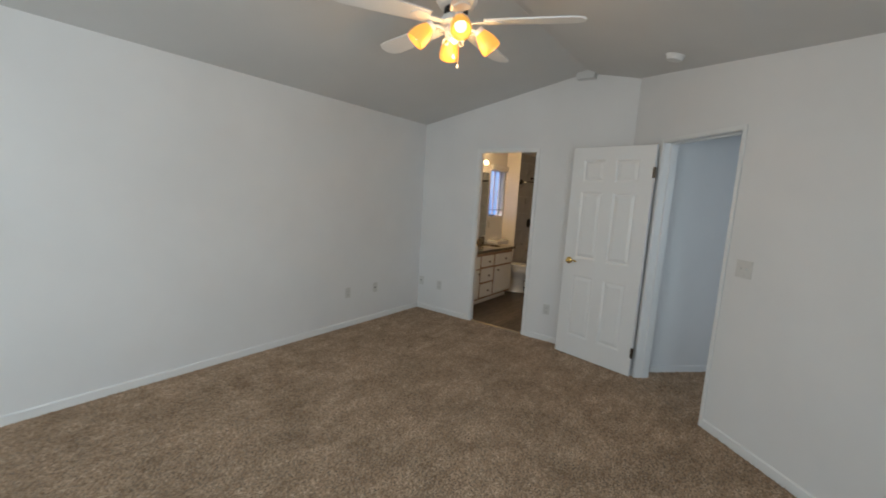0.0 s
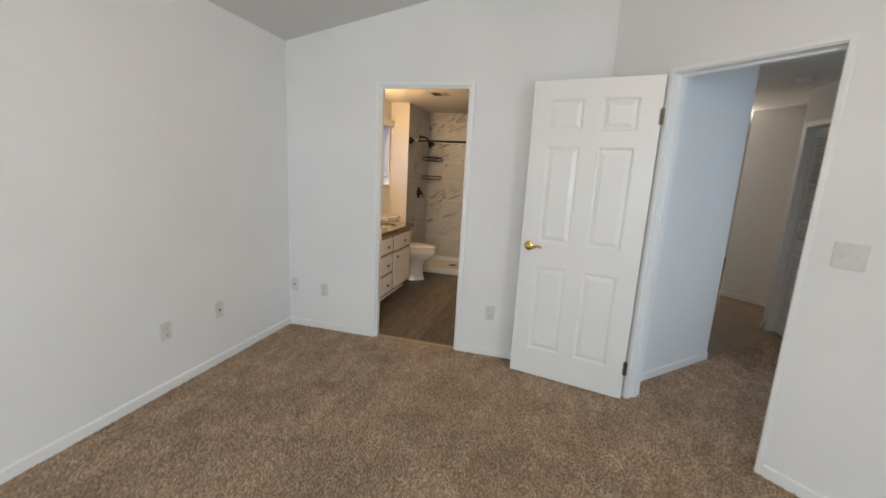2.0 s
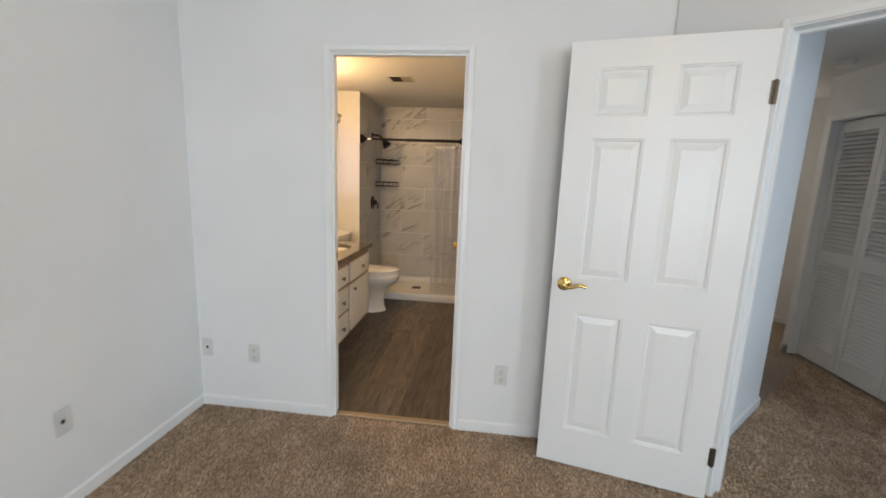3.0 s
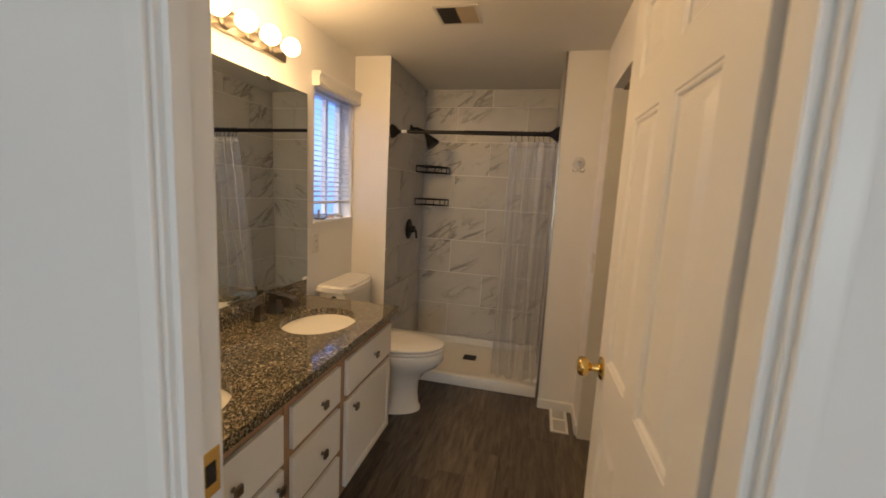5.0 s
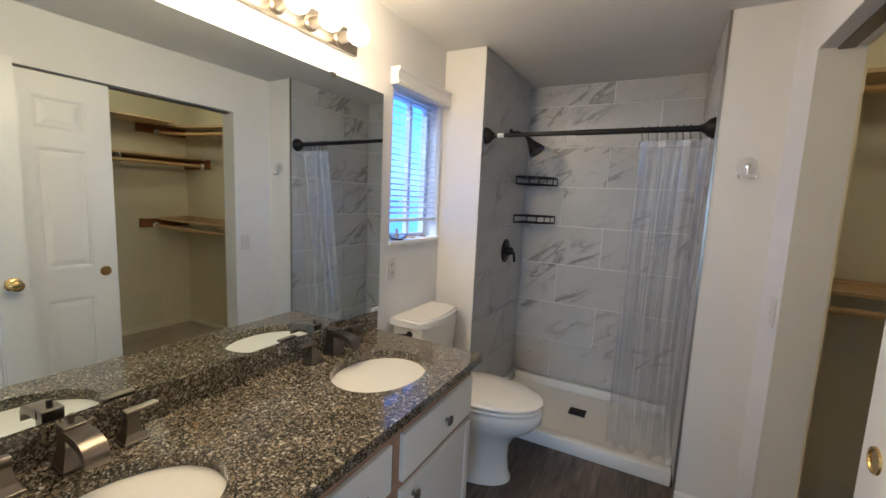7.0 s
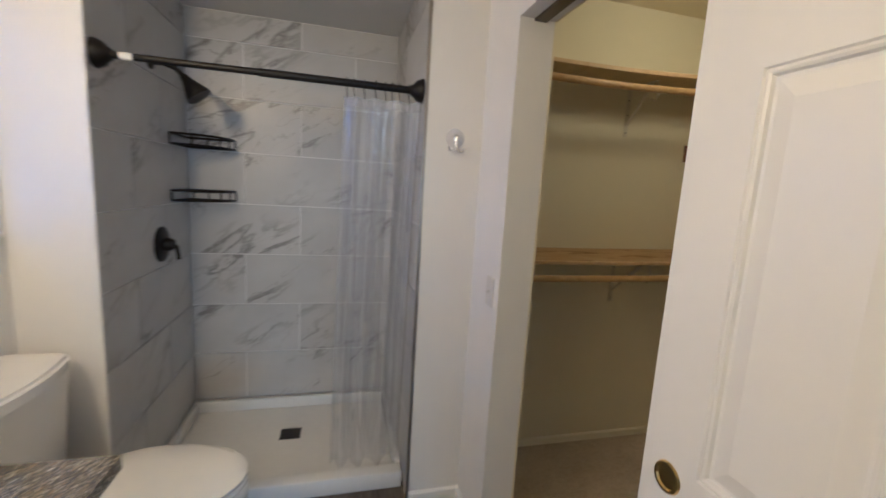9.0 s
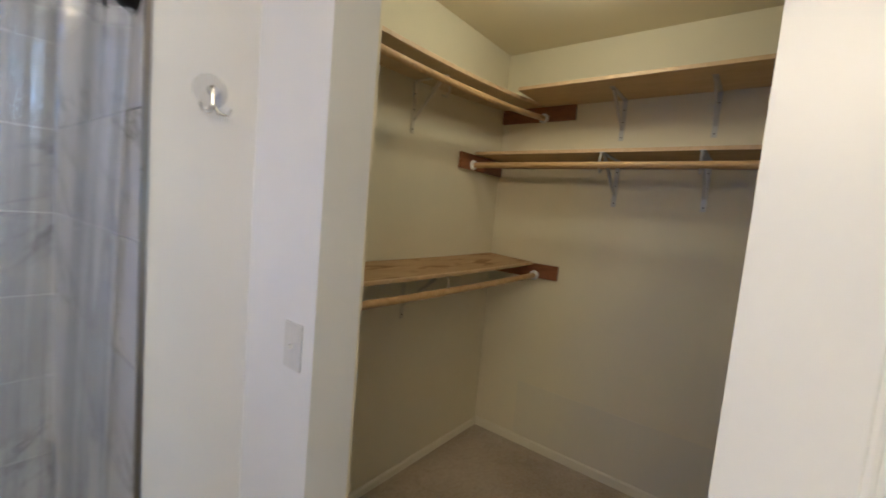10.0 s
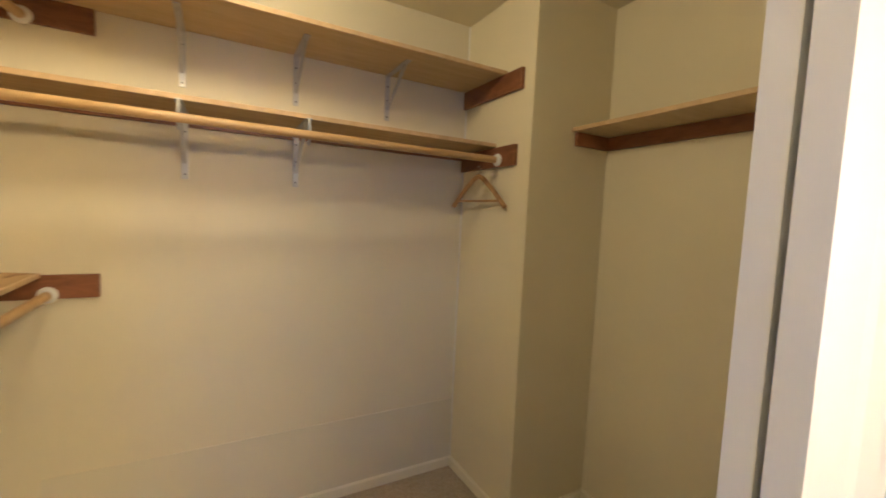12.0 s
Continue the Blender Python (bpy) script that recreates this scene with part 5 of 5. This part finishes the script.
def board(name, lo, hi, material, label, front="x", category="shelf", group="closet shelves"):
    """A shelf: the board and the lipping along its front edge."""
    s = thing(name, pose((lo[0] + hi[0]) / 2, (lo[1] + hi[1]) / 2, lo[2]), label, category, group)
    m = s.matrix_world.inverted()
    e = 0.012
    if front == "x":
        cut = ((lo[0] + e, lo[1], lo[2]), hi), (lo, (lo[0] + e - 0.0005, hi[1], hi[2]))
    elif front == "y":
        cut = ((lo[0], lo[1] + e, lo[2]), hi), (lo, (hi[0], lo[1] + e - 0.0005, hi[2]))
    else:
        cut = (lo, (hi[0], hi[1] - e, hi[2])), ((lo[0], hi[1] - e + 0.0005, lo[2]), hi)
    for nm, (a, b), mat in (("shelf_board", cut[0], material), ("front_edge", cut[1], EDGE_PALE)):
        bm = boxes((a, b), bevel=0.0015)
        bmesh.ops.transform(bm, matrix=m, verts=bm.verts)
        part(nm, bm, mat, s)
    return s


def cleat(lo, hi):
    return tagged(part("wall_cleat", boxes((lo, hi), bevel=0.002), CLEAT_WOOD), "red-brown stained wooden cleat screwed to the closet wall", "cleat", "closet cleats")


def closet_rod(a, b, cups):
    r = thing("closet_rod", pose(0, 0, 0), "round wooden clothes rod under the closet shelf", "closet rod", "closet rods")
    part("pole", tube([a, b], 0.016, 14), ROD_WOOD, r, "", 60)
    for c, turn in cups:
        part("rod_cup", lathe([(0, 0), (0.028, 0), (0.030, 0.006), (0.024, 0.016), (0.019, 0.018), (0, 0.018)], 18, turn), WHITE_PLASTIC, r, "white plastic rod cup", 40)
    return r


CREAM_METAL = plain("cream_painted_metal", (0.62, 0.57, 0.45), 0.45)


def bracket(m, drop, reach, hook=False, metal=STEEL_GREY, look_of="grey metal"):
    b = thing("shelf_bracket", m, look_of + " shelf bracket on the closet wall", "bracket", "shelf brackets")
    part("wall_strip", boxes(((-0.012, 0, -drop), (0.012, 0.004, 0)), bevel=0.0015), metal, b)
    part("shelf_strip", boxes(((-0.012, 0.004, -0.005), (0.012, reach, -0.001)), bevel=0.001), metal, b)
    bm = bmesh.new()
    prism([(0.004, -drop * 0.75), (0.010, -drop * 0.75), (reach * 0.88, -0.012), (reach * 0.80, -0.005)], -0.006, 0.006, "x", bm)
    part("brace", bm, metal, b)
    if hook:
        part("rod_hook", tube([(0, reach - 0.005, -0.004), (0, reach + 0.012, -0.03), (0, reach + 0.014, -0.075), (0, reach - 0.004, -0.098), (0, reach - 0.03, -0.085)], 0.005, 8), metal, b)
    for z in (-0.25, -0.55, -0.92):
        part("screw", lathe([(0, 0), (0.004, 0), (0.003, 0.002), (0, 0.002)], 8, pose(0, 0.004, z * drop, -90, 0, 0)), DARK, b)


def sagged(root, fall, sag):
    """Bend a shelf or rod along x: lower towards the closet front, hanging in its middle."""
    for child in root.children:
        bm = bmesh.new()
        bm.from_mesh(child.data)
        m = root.matrix_world
        for q in range(1, 12):
            x = (m.inverted() @ Vector((CLOSET_W + (CX - CLOSET_W) * q / 12, 0, 0))).x
            bmesh.ops.bisect_plane(bm, geom=bm.verts[:] + bm.edges[:] + bm.faces[:], plane_co=(x, 0, 0), plane_no=(1, 0, 0))
        for v in bm.verts:
            u = (CX - (m @ v.co).x) / (CX - CLOSET_W)
            v.co.z -= fall * u + 4 * sag * u * (1 - u)
        bm.to_mesh(child.data)
        bm.free()
    return root


BACK = Matrix.Rotation(radians(90), 4, "Z")          # bracket facing away from the back wall
NORTH = Matrix.Rotation(radians(180), 4, "Z")
# high shelf round two walls
U = 2.108
board("closet_shelf", (-0.318, PIER_Y + 0.002, U), (CX - 0.002, 7.115, U + 0.018), SHELF_PALE, "long pale wooden high shelf along the closet back wall")
sagged(board("closet_shelf", (CLOSET_W + 0.012, 7.12, U), (CX - 0.002, CN - 0.002, U + 0.018), SHELF_PALE, "pale wooden high shelf sagging along the closet end wall", "y"), 0.07, 0.028)
cleat((CX - 0.02, 6.918, U - 0.088), (CX - 0.001, CN - 0.001, U - 0.001))
cleat((CLOSET_W + 0.010, 6.918, U - 0.158), (CLOSET_W + 0.029, CN - 0.001, U - 0.071))
cleat((-0.445, PIER_Y + 0.001, U - 0.092), (CX - 0.001, PIER_Y + 0.02, U - 0.001))
sagged(closet_rod((CLOSET_W + 0.03, 7.105, 2.040), (CX - 0.02, 7.105, 2.040), [(0, pose(CX - 0.02, 7.105, 2.040, 0, -90, 0)), (0, pose(CLOSET_W + 0.029, 7.105, 2.040, 0, 90, 0))]), 0.07, 0.028)
for y in (6.657, 6.235, 5.81):
    bracket(pose(CX, y, U) @ BACK, 0.215, 0.255)
bracket(pose(-0.82, CN, U - 0.065) @ NORTH, 0.25, 0.20, True, CREAM_METAL, "cream-painted metal")
# middle shelf on the back wall
Mz = 1.782
board("closet_shelf", (-0.262, PIER_Y + 0.002, Mz), (CX - 0.002, CN - 0.002, Mz + 0.018), SHELF_WOOD, "brown wooden middle shelf with a chipped front edge")
cleat((-0.42, CN - 0.02, Mz - 0.095), (CX - 0.002, CN - 0.001, Mz - 0.005))
cleat((-0.425, PIER_Y + 0.001, Mz - 0.10), (CX - 0.002, PIER_Y + 0.02, Mz - 0.005))
tagged(part("back_cleat", boxes(((CX - 0.02, PIER_Y + 0.021, Mz - 0.04), (CX - 0.001, CN - 0.021, Mz - 0.001))), CLEAT_WOOD), "long stained wooden cleat under the middle shelf", "cleat", "closet cleats")
closet_rod((-0.305, PIER_Y + 0.02, 1.715), (-0.305, CN - 0.02, 1.715), [(0, pose(-0.305, PIER_Y + 0.02, 1.715, -90, 0, 0)), (0, pose(-0.305, CN - 0.02, 1.715, 90, 0, 0))])
for y in (6.648, 6.234):
    bracket(pose(CX - 0.021, y, Mz) @ BACK, 0.245, 0.30, True)
# low shelf on the end wall
L = 1.168
stained = wooden("water_stained_board", (0.36, 0.23, 0.10), (0.48, 0.33, 0.16), (0.7, 4, 4), 6.0, 0.6)
snt = stained.node_tree
stain = texture(snt, "Noise", 5.5, detail=3, stretch=(0.6, 2.2, 1))
src = snt.nodes["Principled BSDF"].inputs["Base Color"].links[0].from_socket
snt.links.new(mix(snt, src, ramp(snt, stain.outputs[0], [(0.55, (1, 1, 1)), (0.63, (0.50, 0.38, 0.25))]), 1.0, "MULTIPLY"), snt.nodes["Principled BSDF"].inputs["Base Color"])
sagged(board("closet_shelf", (CLOSET_W + 0.012, 7.078, L), (CX - 0.022, CN - 0.002, L + 0.016), stained, "low wooden shelf with dark water stains", "y"), 0.018, 0.008).rotation_euler.x = radians(3.5)
cleat((CX - 0.02, 6.918, L - 0.088), (CX - 0.001, CN - 0.001, L - 0.002))
cleat((CLOSET_W + 0.010, 6.918, L - 0.118), (CLOSET_W + 0.029, CN - 0.001, L - 0.032))
sagged(closet_rod((CLOSET_W + 0.03, 7.06, 1.096), (CX - 0.02, 7.06, 1.096), [(0, pose(CX - 0.02, 7.06, 1.096, 0, -90, 0)), (0, pose(CLOSET_W + 0.029, 7.06, 1.096, 0, 90, 0))]), 0.018, 0.008)
bracket(pose(-0.79, CN, L - 0.028) @ NORTH, 0.27, 0.27, True, CREAM_METAL, "cream-painted metal")
# short-end shelf
S = 1.85
board("closet_shelf", (CLOSET_W + 0.012, CS + 0.013, S), (PIER_X - 0.002, CS + 0.255, S + 0.018), SHELF_PALE, "pale wooden shelf at the short end of the closet", "Y")
cleat((PIER_X - 0.02, CS + 0.013, S - 0.062), (PIER_X - 0.001, CS + 0.235, S - 0.001))
cleat((CLOSET_W + 0.03, CS + 0.013, S - 0.062), (PIER_X - 0.021, CS + 0.032, S - 0.001))

# wooden hanger beneath the rod's end
hg = thing("clothes_hanger", pose(-0.185, PIER_Y + 0.045, 1.645, 0, 0, 8), "light wooden clothes hanger with a thin cross bar", "hanger")
HANGER_WOOD = wooden("hanger_wood", (0.34, 0.19, 0.07), (0.46, 0.28, 0.12), (4, 1, 4), 8.0, 0.4)
for s in (-1, 1):
    bm = tube([(0, 0, 0.0), (s * 0.035, 0, -0.014), (s * 0.10, 0, -0.065), (s * 0.165, 0, -0.125), (s * 0.19, 0, -0.150)], 0.0125, 8)
    part("shoulder", bm, HANGER_WOOD, hg, "", 60)
part("cross_bar", tube([(-0.16, 0, -0.122), (0.16, 0, -0.122)], 0.006, 8), HANGER_WOOD, hg, "", 60)
part("wire_hook", tube([(0, 0, 0)] + [(-0.018 * math.sin(q * 0.5), 0, 0.032 - 0.018 * math.cos(q * 0.5)) for q in range(9)], 0.0022, 6), CHROME, hg, "", 60)

LAMP_X, LAMP_Y = -0.78, 6.66
dl = thing("closet_lamp", pose(LAMP_X, LAMP_Y, H_CLOSET), "small lit dome lamp on the closet ceiling", "ceiling lamp")
part("base", lathe([(0, 0), (0.085, 0), (0.085, -0.018), (0, -0.018)], 28), WHITE_PLASTIC, dl, "", 40)
part("dome", lathe([(0.080, -0.018), (0.078, -0.04), (0.058, -0.068), (0.030, -0.080), (0, -0.083)], 28), DOME, dl, "", 80).visible_shadow = False
lamp("closet_light", "POINT", pose(LAMP_X, LAMP_Y, H_CLOSET - 0.12), 6.7, (1.0, 0.72, 0.36), 0.07)

# ---- pieces: tiles and planks ----


def tile_piece(cache, w, h, axis):
    key = (round(w, 3), round(h, 3), axis)
    if key not in cache:
        t = 0.006
        lo, hi = ((0, -t, 0), (w, 0, h)) if axis == "y" else ((0, 0, 0), (t, w, h)) if axis == "x" else ((-t, 0, 0), (0, w, h))
        bm = boxes((lo, hi))
        cache[key] = mesh_of(bm, "tile", MARBLE)
    return cache[key]


tiles_cache = {}
JOINTS = [0.10, 0.398, 0.70, 1.005, 1.30, 1.592, 1.885, 2.183, H_BATH - 0.003]
G = 0.0055


def tile_wall(name, axis, plane, u0, u1, offsets, label):
    """Courses of tiles with recessed grout on one shower wall."""
    t = 0.004
    bk = boxes(((u0, plane - t, 0.10), (u1, plane, H_BATH - 0.001))) if axis == "y" else boxes(((plane, u0, 0.10), (plane + t, u1, H_BATH - 0.001))) if axis == "x" else boxes(((plane - t, u0, 0.10), (plane, u1, H_BATH - 0.001)))
    wallob = tagged(part(name, bk, GROUT), label, "tiled wall", "", "structure")
    for r, (z0, z1) in enumerate(zip(JOINTS, JOINTS[1:])):
        cuts = [u0] + [c for c in (offsets[r % 2] + 0.61 * k for k in range(-4, 6)) if u0 + 0.03 < c < u1 - 0.03] + [u1]
        for a, b in zip(cuts, cuts[1:]):
            me = tile_piece(tiles_cache, b - a - G, z1 - z0 - G, axis)
            o = new("tile", me)
            o.parent = wallob
            o.location = (a + G / 2, plane - t, z0 + G / 2) if axis == "y" else (plane + t, a + G / 2, z0 + G / 2) if axis == "x" else (plane - t, a + G / 2, z0 + G / 2)


tile_wall("shower_tiles_back", "y", SHOWER_BACK + 0.018, -3.139, -1.996, (-2.852, -2.545), "grey-veined white marble-look tiles behind the shower")
tile_wall("shower_tiles_left", "x", -3.149, SHOWER_Y + 0.003, SHOWER_BACK + 0.006, (7.36, 7.66), "grey-veined marble-look tiles on the plumbing wall")
tile_wall("shower_tiles_right", "X", -1.986, SHOWER_Y + 0.003, SHOWER_BACK + 0.006, (7.66, 7.36), "grey-veined marble-look tiles beside the curtain")
setting("tile_edge_trim", boxes(((-3.152, SHOWER_Y - 0.004, 0.0), (-3.138, SHOWER_Y + 0.004, H_BATH - 0.002))), WHITE_PLASTIC, "thin white tile edge strip", "trim")
setting("tile_edge_trim", boxes(((-1.996, SHOWER_Y - 0.004, 0.0), (-1.984, SHOWER_Y + 0.004, H_BATH - 0.002))), NICKEL, "thin metal tile edge strip", "trim")

planks = tagged(part("floor_planks", boxes(((LEFT, 4.80, -0.006), (CLOSET_W - 0.03, PY0 + 0.02, -0.004))), DARK), "dark brown wood-look vinyl planks", "floor", "", "structure")
plank_cache = {}
pw = 0.152
x = LEFT
row = 0
rnd = random.Random(5)
while x < CLOSET_W - 0.035:
    x2 = min(x + pw, CLOSET_W - 0.03)
    cuts = [4.833] + sorted(4.833 + v for v in (rnd.uniform(0.2, 0.75), rnd.uniform(1.25, 1.9))) + [PY0 + 0.012]
    for a, b in zip(cuts, cuts[1:]):
        key = (round(x2 - x, 3), round(b - a, 3))
        if key not in plank_cache:
            plank_cache[key] = mesh_of(boxes(((0, 0, 0), (x2 - x - 0.0012, b - a - 0.0012, 0.004))), "plank", PLANK)
        o = new("plank", plank_cache[key])
        o.parent = planks
        o.location = (x, a, -0.004)
    x = x2

# carpet pile: short leaning tufts over the walked part of the bedroom
rng = np.random.default_rng(7)


def pile(name, x0, x1, y0, y1, step, keep, material, label):
    gx, gy = np.meshgrid(np.arange(x0, x1, step), np.arange(y0, y1, step))
    p = np.stack([gx.ravel(), gy.ravel()], 1)
    p = p + rng.uniform(-0.5, 0.5, p.shape) * step
    p = p[keep(p[:, 0], p[:, 1])]
    n = len(p)
    ang = rng.uniform(0, 2 * np.pi, n)
    wide = rng.uniform(0.55, 0.95, n) * step
    tall = rng.uniform(0.5, 1.1, n) * step
    lean = rng.normal(0, 0.45, (n, 2)) * step
    verts = np.zeros((n, 4, 3))
    for k in range(3):
        a = ang + 2 * np.pi * k / 3
        verts[:, k, 0], verts[:, k, 1], verts[:, k, 2] = p[:, 0] + wide * np.cos(a), p[:, 1] + wide * np.sin(a), -0.002
    verts[:, 3, :2] = p + lean
    verts[:, 3, 2] = tall
    base = (np.arange(n) * 4)[:, None, None]
    faces = (base + np.array([[0, 1, 3], [1, 2, 3], [2, 0, 3]])[None]).reshape(-1, 3)
    me = bpy.data.meshes.new(name)
    me.from_pydata(verts.reshape(-1, 3).tolist(), [], faces.tolist())
    me.materials.append(material)
    ob = new(name, me)
    return tagged(ob, label, "carpet pile", "", "stuff")


def pile_material():
    m, nt, b = nodes_of("carpet_tufts")
    geo = nt.nodes.new("ShaderNodeNewGeometry")
    tread = texture(nt, "Noise", 2.6, detail=5, rough=0.6)
    tuft = ramp(nt, geo.outputs["Random Per Island"], [(0.0, (0.36, 0.250, 0.165)), (0.5, (0.56, 0.402, 0.280)), (1.0, (0.70, 0.535, 0.395))])
    worn = ramp(nt, tread.outputs[0], [(0.34, (0.74, 0.73, 0.71)), (0.62, (1.0, 1.0, 1.0))])
    brush = texture(nt, "Noise", 11.0, detail=5, rough=0.65, stretch=(1.0, 0.45, 1.0))
    swept = ramp(nt, brush.outputs[0], [(0.36, (0.74, 0.72, 0.70)), (0.60, (1.0, 1.0, 1.0))])
    nt.links.new(mix(nt, mix(nt, tuft, worn, 1.0, "MULTIPLY"), swept, 1.0, "MULTIPLY"), b.inputs["Base Color"])
    b.inputs["Roughness"].default_value = 0.95
    b.inputs["Specular IOR Level"].default_value = 0.1
    return m


TUFT = pile_material()
pile("carpet_pile", LEFT + 0.015, 0.95, 0.55, BATH_S - 0.01, 0.0105, lambda x, y: (x + y < 3.86), TUFT, "short brown tufts of the bedroom carpet")
pile("carpet_pile", -0.75, 1.3, 3.3, 7.2, 0.0115, lambda x, y: (x + y > 3.87) & (y - x < 5.16) & (x < 1.12) & (x + y < 8.9) & (np.abs(x - y + 3.9) < 2.0), TUFT, "short brown tufts of the hall carpet")
